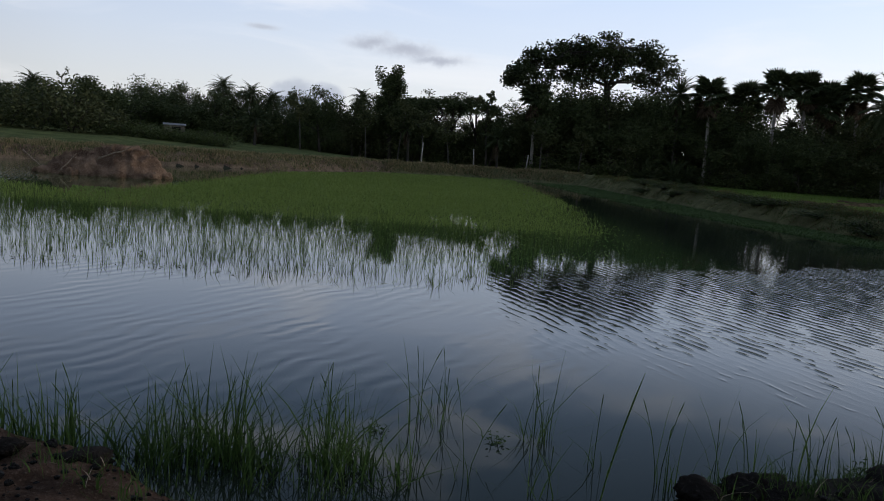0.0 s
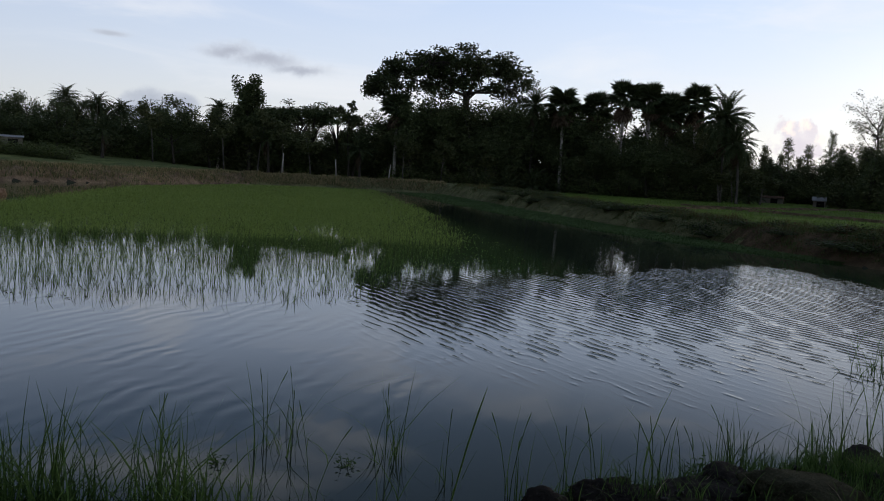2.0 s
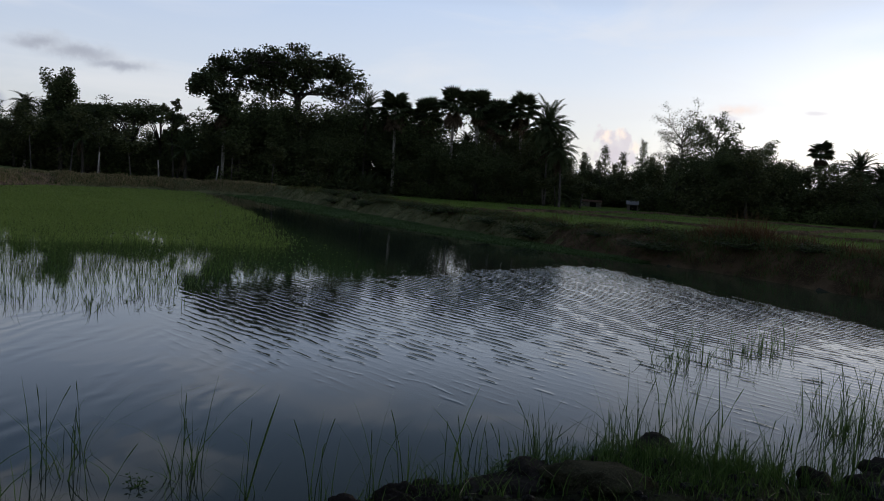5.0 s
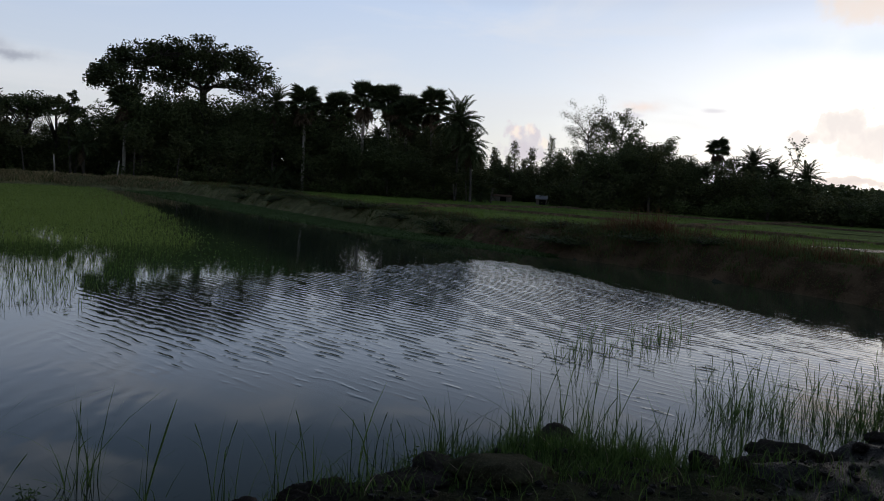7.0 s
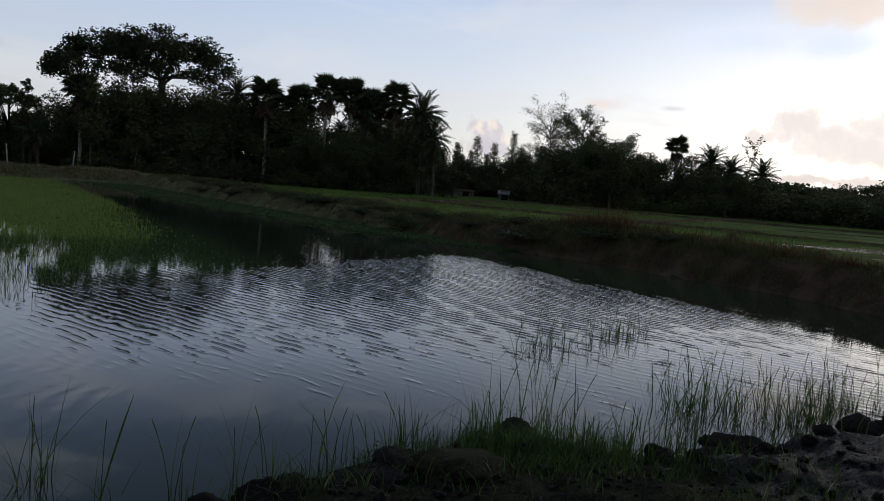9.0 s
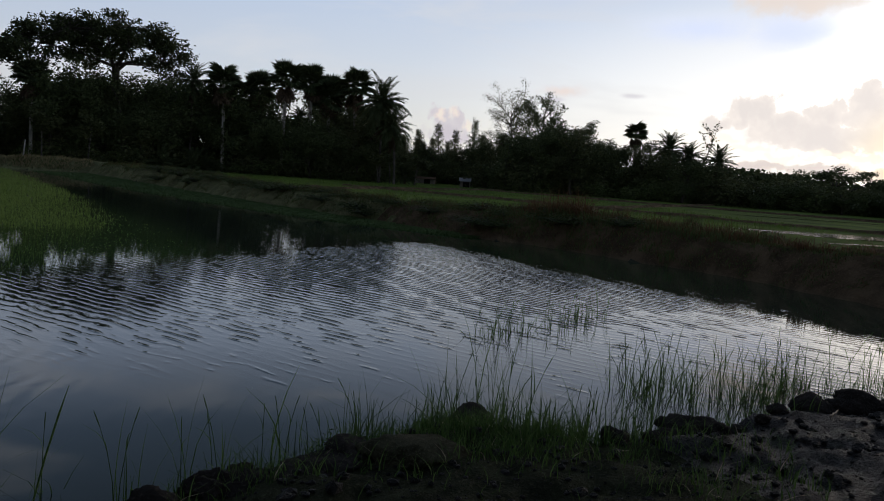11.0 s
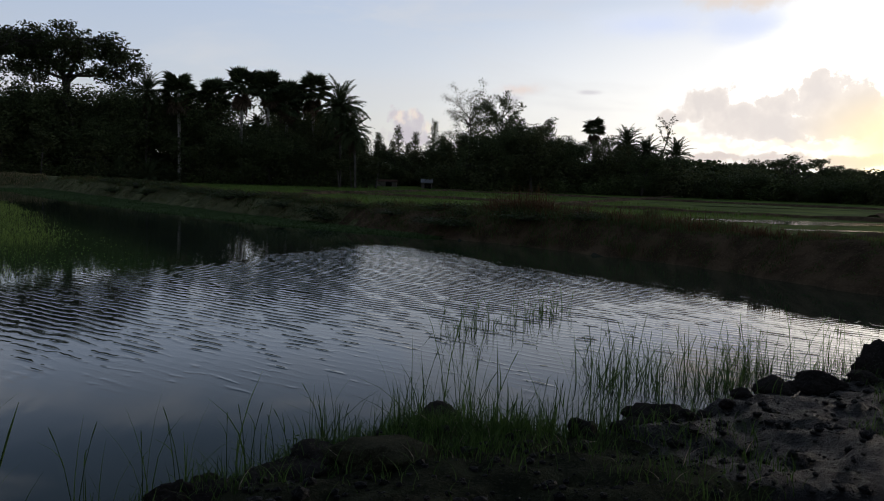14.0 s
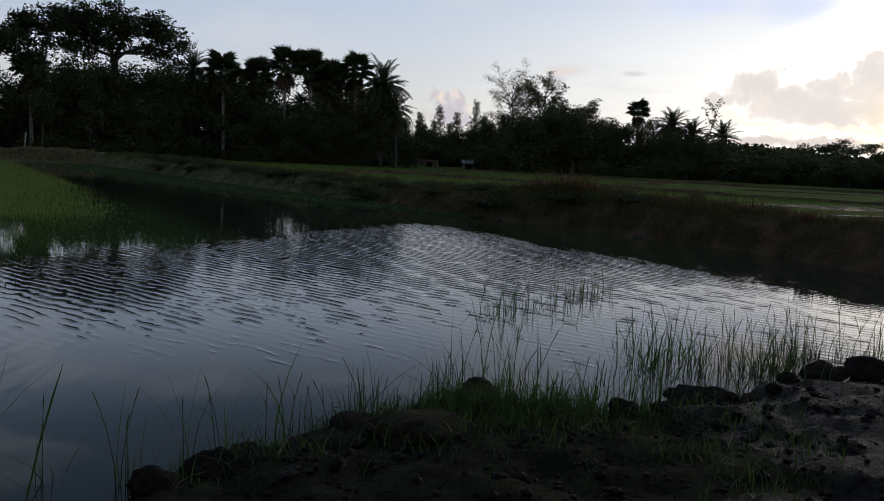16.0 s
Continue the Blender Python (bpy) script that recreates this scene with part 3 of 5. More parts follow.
def build_ground():
    xs = np.concatenate([far_axis(-36, -1)[::-1], spaced([(-35, -3.2, 0.3), (-3.2, 10.4, 0.09), (10.4, 20, 0.22), (20, 44, 0.8)]), far_axis(44, 1)])
    ys = np.concatenate([far_axis(-4, -1)[::-1], spaced([(-3, 1.6, 0.4), (1.6, 5.6, 0.07), (5.6, 80, 0.4)]), far_axis(80, 1)])
    X, Y = np.meshgrid(xs, ys)
    Z = ground_height(X, Y)
    verts = np.stack([X, Y, Z], -1).reshape(-1, 3)
    nx, ny = len(xs), len(ys)
    i, j = np.meshgrid(np.arange(nx - 1), np.arange(ny - 1))
    a = (j * nx + i).ravel()
    faces = np.stack([a, a + 1, a + nx + 1, a + nx], 1)
    cx, cy = verts[faces].mean(1)[:, 0], verts[faces].mean(1)[:, 1]
    d = pond_distance(cx, cy)
    wob = 0.5 * ripple(cx, cy, 0.8, 0.2)
    near = (cy < 5.6) & (cx < 12)
    idx = np.full(len(faces), 3)                                   # paddy
    idx[d + wob < 3.6] = 2                                         # turf of the dykes
    idx[(cx + 4 * ripple(cx, cy, 0.4, 0.7) > 7) & (cy > 5) & (cy < 25 + 3 * wob) & (d + wob < 2.9)] = 6                            # dark dyke earth
    left = (cx < -4) & (cy > 30)
    idx[left & (d + wob < 1.5)] = 1                                # bare clay face
    idx[left & (d + wob >= 1.5)] = 2
    idx[left & (d + wob >= 7.5)] = 7
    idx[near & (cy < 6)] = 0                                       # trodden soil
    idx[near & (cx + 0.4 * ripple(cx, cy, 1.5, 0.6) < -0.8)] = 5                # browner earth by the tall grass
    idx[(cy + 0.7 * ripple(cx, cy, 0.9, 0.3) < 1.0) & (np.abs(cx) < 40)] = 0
    idx[near & (cy > 2.4) & (np.abs(cx - 3.0 + 0.5 * ripple(cx, cy, 1.4, 0.9)) < 1.7)] = 8   # damp moss between the clods
    idx[(d < -0.25) & (verts[faces].mean(1)[:, 2] < 0.01)] = 4                                             # pond bed
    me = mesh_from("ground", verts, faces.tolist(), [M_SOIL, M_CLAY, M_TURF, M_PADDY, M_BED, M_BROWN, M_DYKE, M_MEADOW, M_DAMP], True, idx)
    tagged(new("ground", me), "dark wet soil, grassy dykes and green paddy land", "ground", kind="structure")


build_ground()


def build_water():
    bm = bmesh.new()
    vs = [bm.verts.new((x, y, 0)) for x, y in ((-36, 2.6), (17.4, 1.2), (17.4, 40), (15.2, 70.5), (12, 73), (-36, 73))]
    bm.faces.new(vs)
    me = bpy.data.meshes.new("pond")
    bm.to_mesh(me)
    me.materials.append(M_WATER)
    tagged(new("pond_water", me), "calm murky pond water rippled by a light breeze", "water", kind="structure")


build_water()


def paddy_pool(x0, y0, length, width, turn, seed):
    rng = np.random.default_rng(seed)
    n = 40
    a = np.linspace(0, math.tau, n, endpoint=False)
    r = 1 + 0.25 * np.sin(3 * a + seed) + 0.12 * np.sin(7 * a + 2 * seed) + rng.normal(0, 0.04, n)
    u, w = np.cos(a) * r * length / 2, np.sin(a) * r * width / 2
    c, s = math.cos(radians(turn)), math.sin(radians(turn))
    verts = [(x0 + c * p - s * q, y0 + s * p + c * q, FIELD + 0.02) for p, q in zip(u, w)]
    me = mesh_from("paddy_pool", verts, [tuple(range(n))], [M_WATER])
    tagged(new("paddy_pool", me), "shallow flooded patch in the green paddy field", "puddle", kind="structure")


paddy_pool(36.0, 19.2, 13.0, 3.2, -28, 1)
paddy_pool(30.5, 15.6, 5.0, 0.7, -30, 3)
paddy_pool(55, 33.5, 14.0, 0.9, -38, 2)
paddy_pool(61, 43.5, 12.0, 0.9, -30, 6)
paddy_pool(70, 41, 14.0, 1.0, -35, 7)
paddy_pool(47, 52, 12.0, 0.8, -45, 4)
paddy_pool(39, 62, 10.0, 0.9, -45, 5)


def field_bund(x0, y0, x1, y1, seed):
    """A low earth ridge between two paddies."""
    rng = np.random.default_rng(seed)
    n = 40
    s = Soup()
    d = np.array([x1 - x0, y1 - y0]) / math.hypot(x1 - x0, y1 - y0)
    w = np.array([-d[1], d[0]])
    rows = []
    for k in range(n + 1):
        c = np.array([x0, y0]) + (np.array([x1 - x0, y1 - y0])) * k / n + w * rng.normal(0, 0.08)
        h = 0.16 + rng.normal(0, 0.03)
        for off, z in ((-0.45, -0.02), (-0.2, h), (0.15, h * 0.95), (0.42, -0.02)):
            rows.append((*(c + w * off), FIELD + z))
    faces = [(k * 4 + i, k * 4 + i + 1, k * 4 + i + 5, k * 4 + i + 4) for k in range(n) for i in range(3)]
    s.add(rows, faces)
    tagged(new("field_bund", s.mesh("field_bund", [M_DYKE], True)), "low grassy earth ridge between green paddies", "bund", kind="structure")


field_bund(20, 28, 95, 70, 1)
field_bund(48, 23, 105, 40, 2)
field_bund(18, 46, 62, 78, 3)
field_bund(44, 12, 30, 60, 4)
field_bund(70, 20, 52, 70, 5)
field_bund(24, 13.5, 42, 11.5, 6)


# ---- trees ----


def bend_line(p, d, length, n, rng, wobble, droop=0.0):
    pts = [np.array(p, dtype=float)]
    d = np.array(d, dtype=float)
    for _ in range(n):
        d = d + rng.normal(0, wobble, 3) + np.array([0, 0, droop])
        d /= np.linalg.norm(d)
        pts.append(pts[-1] + d * length / n)
    return pts, d


def broad_tree(name, seed, height, radius, clear, leaf_mat, leaves=2600, leaf=0.42, crown_flat=1.0, trunk_r=0.22, limbs=7, sparse=False, bark_mat=None):
    """Trunk with limbs and twigs, and a crown of leaf sprays round the twig ends. About 'height' tall."""
    rng = np.random.default_rng(seed)
    wood = Soup()
    top = height * (0.62 if not sparse else 0.66)
    line, _ = bend_line((0, 0, -0.2), (0, 0, 1), top, 6, rng, 0.07)
    wood.tube(line, [trunk_r * (1.25 - 0.85 * k / 6) for k in range(7)], 7)
    ends = []
    for k in range(limbs):
        s = rng.uniform(clear, 1.0) if k else 1.0
        i = s * 6
        p = line[int(min(i, 5))] * (1 - (i - int(min(i, 5)))) + line[int(min(i, 5)) + 1] * (i - int(min(i, 5)))
        a = k * 2.4 + rng.uniform(-0.4, 0.4)
        up = rng.uniform(0.35, 1.0) * crown_flat
        room = max(height - p[2], 0.8)
        length = min(radius * rng.uniform(0.7, 1.05), room * 1.6)
        pts, d = bend_line(p, (math.cos(a), math.sin(a), up), length, 4, rng, 0.14)
        wood.tube(pts, [trunk_r * 0.45 * (1 - 0.2 * q) for q in range(5)], 5)
        for q in range(4):
            base = pts[1 + q % 4]
            b, _ = bend_line(base, d + rng.normal(0, 0.6, 3) + np.array([0, 0, 0.25]), length * rng.uniform(0.3, 0.6), 3, rng, 0.2)
            wood.tube(b, [trunk_r * 0.16, trunk_r * 0.12, trunk_r * 0.08, trunk_r * 0.04], 4)
            ends.extend([b[-1], b[-2], pts[-1]] if q == 0 else [b[-1], b[-2]])
    ends = np.array(ends)
    ends[:, 2] = np.minimum(ends[:, 2], height * 0.97)
    pick = ends[rng.integers(0, len(ends), leaves)]
    blob = np.clip(rng.normal(0, 1, (leaves, 3)), -1.5, 1.5) * np.array([radius * 0.17, radius * 0.17, radius * 0.13]) * (0.62 if sparse else 1.0)
    c = pick + blob
    lift = height / np.percentile(c[:, 2], 99.6)
    c[:, 2] = np.maximum(c[:, 2] * lift, height * 0.1)
    wood.v = [w * np.array([1, 1, lift]) for w in wood.v]
    crown = Soup()
    crown.add_quads(leaf_quads(c, leaf, rng))
    root = new(name)
    part("trunk", wood.mesh("trunk", [bark_mat or M_BARK], True), root)
    part("crown", crown.mesh("crown", [leaf_mat]), root)
    return root


def rain_tree(seed):
    """The wide umbrella-crowned tree: a fork of heavy boughs under a lobed canopy of leaf clumps, open in the middle."""
    rng = np.random.default_rng(seed)
    wood, crown = Soup(), Soup()
    line, _ = bend_line((0, 0, -0.3), (0.0, 0, 1), 11.4, 6, rng, 0.03)
    wood.tube(line, [0.62, 0.55, 0.5, 0.47, 0.44, 0.42, 0.38], 9)
    fork = line[-1]
    # height of the canopy's roof and underside across its width
    roof = ([-12.8, -11.2, -9.4, -6.6, -4.0, -0.6, 2.2, 3.6, 6.3, 7.4], [11.5, 12.9, 15.0, 15.6, 16.4, 17.0, 16.6, 16.4, 16.0, 13.8])
    under = ([-12.8, -9.0, -6.0, -3.0, 0.0, 2.5, 4.5, 6.0, 7.4], [11.0, 10.9, 10.6, 11.2, 12.2, 12.0, 11.0, 10.3, 11.6])
    pads = []
    while len(pads) < 265:
        px, py = rng.uniform(-12.2, 7.0), rng.normal(0, 2.9)
        t = 1 - (py / 8.0) ** 2 - (max(abs(px + 2.7) - 7.0, 0) / 3.6 * abs(py) / 8.0)
        if t <= 0.1:
            continue
        high, low = float(np.interp(px, *roof)) - 3.2 * (1 - math.sqrt(t)), float(np.interp(px, *under))
        shell = rng.uniform()
        u = rng.uniform(0.55, 1.0) if shell < 0.55 else rng.uniform(0.0, 0.55)
        pz = low + max(high - low, 0.3) * u - 0.5
        if math.hypot((px - 2.9) / 1.3, (pz - 12.9) / 0.9) < 1:
            continue
        pads.append((px, py, pz))
    pads = np.array(pads)
    goals = np.array([(-8.6, 0.5, 13.2), (-5.2, -3.0, 14.0), (-3.4, 3.2, 14.6), (0.6, -3.2, 15.0), (2.6, 2.6, 14.8), (5.0, -0.6, 13.6), (4.4, -1.5, 11.9), (-1.6, 0.4, 15.2)])
    boughs = []
    for k, goal in enumerate(goals):
        begin = fork - np.array([0, 0, rng.uniform(0.0, 1.3)])
        mid = begin + (goal - begin) * np.array([0.48, 0.48, 0.55]) + rng.normal(0, 0.4, 3)
        q1 = begin + (mid - begin) * 0.5 + rng.normal(0, 0.2, 3)
        q3 = mid + (goal - mid) * 0.5 + rng.normal(0, 0.3, 3)
        wood.tube([begin, q1, mid, q3, goal], [0.2, 0.15, 0.12, 0.085, 0.05], 6)
        boughs.extend([mid, q3, goal])
    boughs = np.array(boughs)
    # a crooked branch from the boughs to every clump
    for pad in pads:
        base = boughs[np.argmin(np.linalg.norm((boughs - pad) * np.array([1, 1, 1.6]), axis=1))]
        a = base + (pad - base) * 0.4 + rng.normal(0, 0.28, 3)
        b = base + (pad - base) * 0.75 + rng.normal(0, 0.22, 3)
        wood.tube([base, a, b, pad], [0.075, 0.055, 0.04, 0.02], 4)
    for pad in pads:
        n = int(rng.uniform(65, 165))
        size = np.array([0.58, 0.58, 0.36]) * rng.uniform(0.7, 1.2)
        c = pad + np.clip(rng.normal(0, 1, (n, 3)), -1.35, 1.35) * size
        crown.add_quads(leaf_quads(c, 0.27, rng, 0.5, 0.7))
    root = new("rain_tree")
    part("trunk", wood.mesh("trunk", [M_BARK], True), root)
    part("crown", crown.mesh("crown", [M_RAIN]), root)
    return root


def fan_frond(rng):
    """A palmyra leaf: stalk and a stiff fan of pointed segments. Points along +x."""
    s = Soup()
    s.tube([(0, 0, 0), (0.45, 0, 0.05), (0.95, 0, 0.02)], [0.035, 0.025, 0.02], 4)
    n = 22
    for k in range(n):
        a = -2.1 + 4.2 * k / (n - 1)
        L = 1.15 * (0.8 + 0.2 * math.cos(a)) * rng.uniform(0.9, 1.08)
        d = np.array([math.cos(a), math.sin(a), 0.0])
        w = np.array([-d[1], d[0], 0.0])
        o = np.array([0.95, 0, 0.02])
        fold = 0.05 if k % 2 else -0.03
        s.add([o, o + d * L * 0.55 + w * 0.10 + [0, 0, fold + 0.08], o + d * L + [0, 0, -0.12 + 0.1 * fold], o + d * L * 0.55 - w * 0.10 + [0, 0, 0.08 - fold]], [(0, 1, 2, 3)])
    return s


def feather_frond(rng, length=2.6, droop=0.5, leaflet=0.5, pairs=34):
    """A date or coconut frond: arched midrib with two rows of leaflets. Points along +x."""
    s = Soup()
    rib = []
    for k in range(9):
        u = k / 8
        rib.append(np.array([length * (u - 0.12 * droop * u * u), 0, length * (0.34 * u - droop * u ** 2.2)]))
    s.tube(rib, [0.035 * (1 - 0.8 * k / 8) for k in range(9)], 4)
    for k in range(pairs):
        u = 0.1 + 0.88 * k / (pairs - 1)
        i = min(int(u * 8), 7)
        p = rib[i] + (rib[i + 1] - rib[i]) * (u * 8 - i)
        t = rib[i + 1] - rib[i]
        t = t / np.linalg.norm(t)
        L = leaflet * (0.45 + 0.55 * math.sin(math.pi * min(u + 0.12, 1.0))) * rng.uniform(0.85, 1.1)
        for side in (-1, 1):
            d = t * 0.75 + np.array([0, side * 0.8, rng.uniform(-0.25, 0.2)])
            d /= np.linalg.norm(d)
            tip = p + d * L + np.array([0, 0, -0.12 * L])
            m = p + d * L * 0.45
            s.add([p, m + t * 0.045, tip, m - t * 0.045], [(0, 1, 2, 3)])
    return s


FROND_RNG = np.random.default_rng(11)
FAN = fan_frond(FROND_RNG).mesh("frond", [M_PALM])
FAN_DEAD = fan_frond(FROND_RNG).mesh("dead_frond", [M_DEAD])
FEATHER = feather_frond(FROND_RNG).mesh("frond", [M_PALM])
FEATHER_LONG = feather_frond(FROND_RNG, 3.2, 0.75, 0.62, 30).mesh("frond", [M_PALM])
FEATHER_DEAD = feather_frond(FROND_RNG, 2.2, 0.9, 0.4, 26).mesh("dead_frond", [M_DEAD])


def palm(name, seed, height, frond, dead, count, dead_count, size, low=-35, high=80, trunk_r=0.2, lean=0.03, trunk_mat=None):
    """A palm whose crown centre stands 'height' above its base."""
    rng = np.random.default_rng(seed)
    root = new(name)
    wood = Soup()
    pts, radii = [], []
    a0 = rng.uniform(0, math.tau)
    for k in range(13):
        u = k / 12
        pts.append((math.cos(a0) * lean * height * u * u, math.sin(a0) * lean * height * u * u, -0.2 + (height + 0.2) * u))
        radii.append(trunk_r * (1.35 - 0.5 * min(u * 5, 1) * 0.7 - 0.2 * u) * (1 + 0.06 * (-1) ** k))
    wood.tube(pts, radii, 8)
    part("trunk", wood.mesh("trunk", [trunk_mat or M_PALMBARK], True), root)
    tip = Vector(pts[-1])
    for k in range(count + dead_count):
        gone = k >= count
        u = (k + 0.5) / count
        tilt = rng.uniform(-88, -50) if gone else high - (high - low) * u ** 0.8 + rng.uniform(-8, 8)
        ob = part("dead_frond" if gone else "frond", dead if gone else frond, root)
        down = rng.uniform(0.1, 0.9) if gone else rng.uniform(0, 0.35)
        ob.matrix_basis = Matrix.Translation(tip - Vector((0, 0, down * size))) @ Euler((rng.uniform(-0.5, 0.5), -radians(tilt), k * 2.39996 + rng.uniform(-0.2, 0.2))).to_matrix().to_4x4() @ Matrix.Scale(size * rng.uniform(0.85, 1.1), 4)
    return root


def casuarina(seed, height):
    """A feathery conical tree with drooping needle sprays."""
    rng = np.random.default_rng(seed)
    wood, crown = Soup(), Soup()
    line, _ = bend_line((0, 0, -0.2), (0, 0, 1), height, 8, rng, 0.02)
    wood.tube(line, [0.16 * (1 - 0.95 * k / 8) + 0.01 for k in range(9)], 6)
    c = []
    for k in range(46):
        u = 0.15 + 0.83 * k / 45
        p = line[min(int(u * 8), 7)] + (line[min(int(u * 8), 7) + 1] - line[min(int(u * 8), 7)]) * (u * 8 - min(int(u * 8), 7))
        a = k * 2.4
        L = height * 0.2 * (1.05 - u) * rng.uniform(0.5, 1.4) + 0.25
        b, _ = bend_line(p, (math.cos(a), math.sin(a), 0.55), L, 3, rng, 0.1)
        wood.tube(b, [0.03, 0.022, 0.016, 0.008], 4)
        for q in b[1:]:
            c.append(q + rng.normal(0, 1, (13, 3)) * np.array([0.14, 0.14, 0.16]))
    c = np.concatenate(c)
    q = leaf_quads(c, 0.42, rng, 0.9, 0.16)
    crown.add_quads(q)
    root = new("casuarina")
    part("trunk", wood.mesh("trunk", [M_BARK], True), root)
    part("crown", crown.mesh("crown", [M_LEAF_B]), root)
    return root


def shrub(name, seed, height, width, leaf_mat, leaves=900, leaf=0.3):
    rng = np.random.default_rng(seed)
    wood, crown = Soup(), Soup()
    ends = []
    for k in range(9):
        a = k * 2.4
        d = np.array([math.cos(a) * 0.6, math.sin(a) * 0.6, 1.0])
        b, _ = bend_line((0.1 * math.cos(a), 0.1 * math.sin(a), -0.1), d / np.linalg.norm(d), height * rng.uniform(0.6, 0.95), 4, rng, 0.18)
        wood.tube(b, [0.05, 0.04, 0.03, 0.02, 0.01], 4)
        ends.extend(b[1:])
    ends = np.array(ends)
    c = ends[rng.integers(0, len(ends), leaves)] + rng.normal(0, 1, (leaves, 3)) * np.array([width * 0.22, width * 0.22, height * 0.14])
    c[:, 2] = np.clip(c[:, 2], 0.05, height)
    crown.add_quads(leaf_quads(c, leaf, rng))
    root = new(name)
    part("stem", wood.mesh("stem", [M_BARK], True), root)
    part("foliage", crown.mesh("foliage", [leaf_mat]), root)
    return root


def at(x, y, turn=0.0, size=1.0, tall=1.0):
    """Pose on the ground."""
    z = float(ground_height(np.array([x]), np.array([y]))[0])
    return Matrix.Translation((x, y, z)) @ Matrix.Rotation(radians(turn), 4, "Z") @ Matrix.Diagonal((size, size, tall, 1))


def place_kind(kind, m, waiting):
    """Puts the first one itself, later ones as copies."""
    if kind in waiting:
        kind.matrix_basis = m
        waiting.remove(kind)
    else:
        sx, sy, sz = kind.scale
        copy_thing(kind, m @ Matrix.Diagonal((1 / sx, 1 / sy, 1 / sz, 1)))


def polar(az, dist):
    return dist * math.sin(radians(az)), dist * math.cos(radians(az))


# the big one, its canopy over everything near it
big = rain_tree(5)
big.matrix_basis = at(19.2, 96.5)
tagged(big, "tall dark umbrella-crowned rain tree with bare forked limbs", "tree")

# kinds of broadleaved trees, built once and repeated (unit height 10)
KINDS = [
    broad_tree("broadleaf_tree", 21, 10, 3.8, 0.25, M_LEAF, 8000, 0.31, limbs=12),
    broad_tree("broadleaf_tree", 22, 10, 3.4, 0.2, M_LEAF_B, 7600, 0.31, limbs=13),
    broad_tree("broadleaf_tree", 23, 10, 4.4, 0.3, M_LEAF, 8200, 0.31, crown_flat=0.8, limbs=13),
    broad_tree("broadleaf_tree", 24, 10, 3.0, 0.18, M_LEAF, 7400, 0.31, crown_flat=1.3, limbs=12),
]
for ob in KINDS:
    tagged(ob, "dark leafy broadleaved tree in the wood behind the field", "tree", "trees of the wood")
# height of the tree line at 100 m, by bearing in degrees
SKYLINE = [(-60, 6.5), (-29, 6.6), (-26, 6.6), (-24.3, 7.4), (-22, 6.0), (-19.8, 8.0), (-18, 8.0), (-16, 7.9), (-13.5, 7.4), (-12, 7.0), (-10.8, 5.8), (-8.6, 8.9), (-6, 8.0), (-4.6, 8.0), (-3, 7.0), (0, 6.8), (3, 7.0),
           (4.5, 8.0), (8, 8.6), (13, 9.6), (16, 10.6), (18, 11.0), (20.6, 11.0), (21.3, 7.0), (24.0, 7.0), (24.7, 10.6), (26.5, 11.0), (28.2, 9.4), (29.4, 6.2), (31, 5.0), (35, 5.4), (37, 7.0), (40, 8.0), (42.6, 8.0), (43.8, 6.8), (45.4, 6.7), (47, 7.0), (50.3, 6.4), (51.5, 3.4), (56, 3.0), (70, 3.0)]


def skyline(az):
    return float(np.interp(az, [a for a, _ in SKYLINE], [h for _, h in SKYLINE]))


wood_rng = np.random.default_rng(8)
free = list(KINDS)
az = -46.0
row = 0
while az < 66:
    D = (97, 103, 109)[row % 3] + wood_rng.uniform(-3, 3)
    if 29.5 < az < 36.5:
        D += 14
    h = (skyline(az) - 0.7 * min(max(-az / 5, 0), 1)) * D / 100 * (wood_rng.uniform(0.72, 1.1) if az < 4 else wood_rng.uniform(0.82, 1.02))
    x, y = polar(az, D)
    h -= max(float(ground_height(np.array([x]), np.array([y]))[0]) - 0.6, 0.0)
    kind = KINDS[int(wood_rng.integers(0, 4))]
    s = max(h, 3.0) / 10
    wide = max(s, 0.62) * wood_rng.uniform(0.85, 1.15)
    m = at(x, y, wood_rng.uniform(0, 360), wide, s)
    place_kind(kind, m, free)
    az += wood_rng.uniform(0.6, 1.05)
    row += 1
for spare in free:
    spare.matrix_basis = at(-70, 70, 0, 0.7, 0.7)

# understorey along the wood's edge
BUSHES = [shrub("bush", 41, 2.8, 2.6, M_EDGE, 1300, 0.26), shrub("bush", 42, 3.6, 2.4, M_LEAF_B, 1400, 0.28), shrub("bush", 43, 2.2, 2.8, M_EDGE, 1300, 0.24)]
for ob in BUSHES:
    tagged(ob, "dense dark green bush at the edge of the wood", "bush", "bushes along the wood")
spare_bush = list(BUSHES)
az = -44.0
while az < 66:
    D = 97 + wood_rng.uniform(-2, 5) + (18 if 29.5 < az < 36 else 0)
    x, y = polar(az, D)
    kind = BUSHES[int(wood_rng.integers(0, 3))]
    m = at(x, y, wood_rng.uniform(0, 360), wood_rng.uniform(0.9, 1.4), wood_rng.uniform(0.7, 1.35))
    place_kind(kind, m, spare_bush)
    az += wood_rng.uniform(0.5, 0.9)

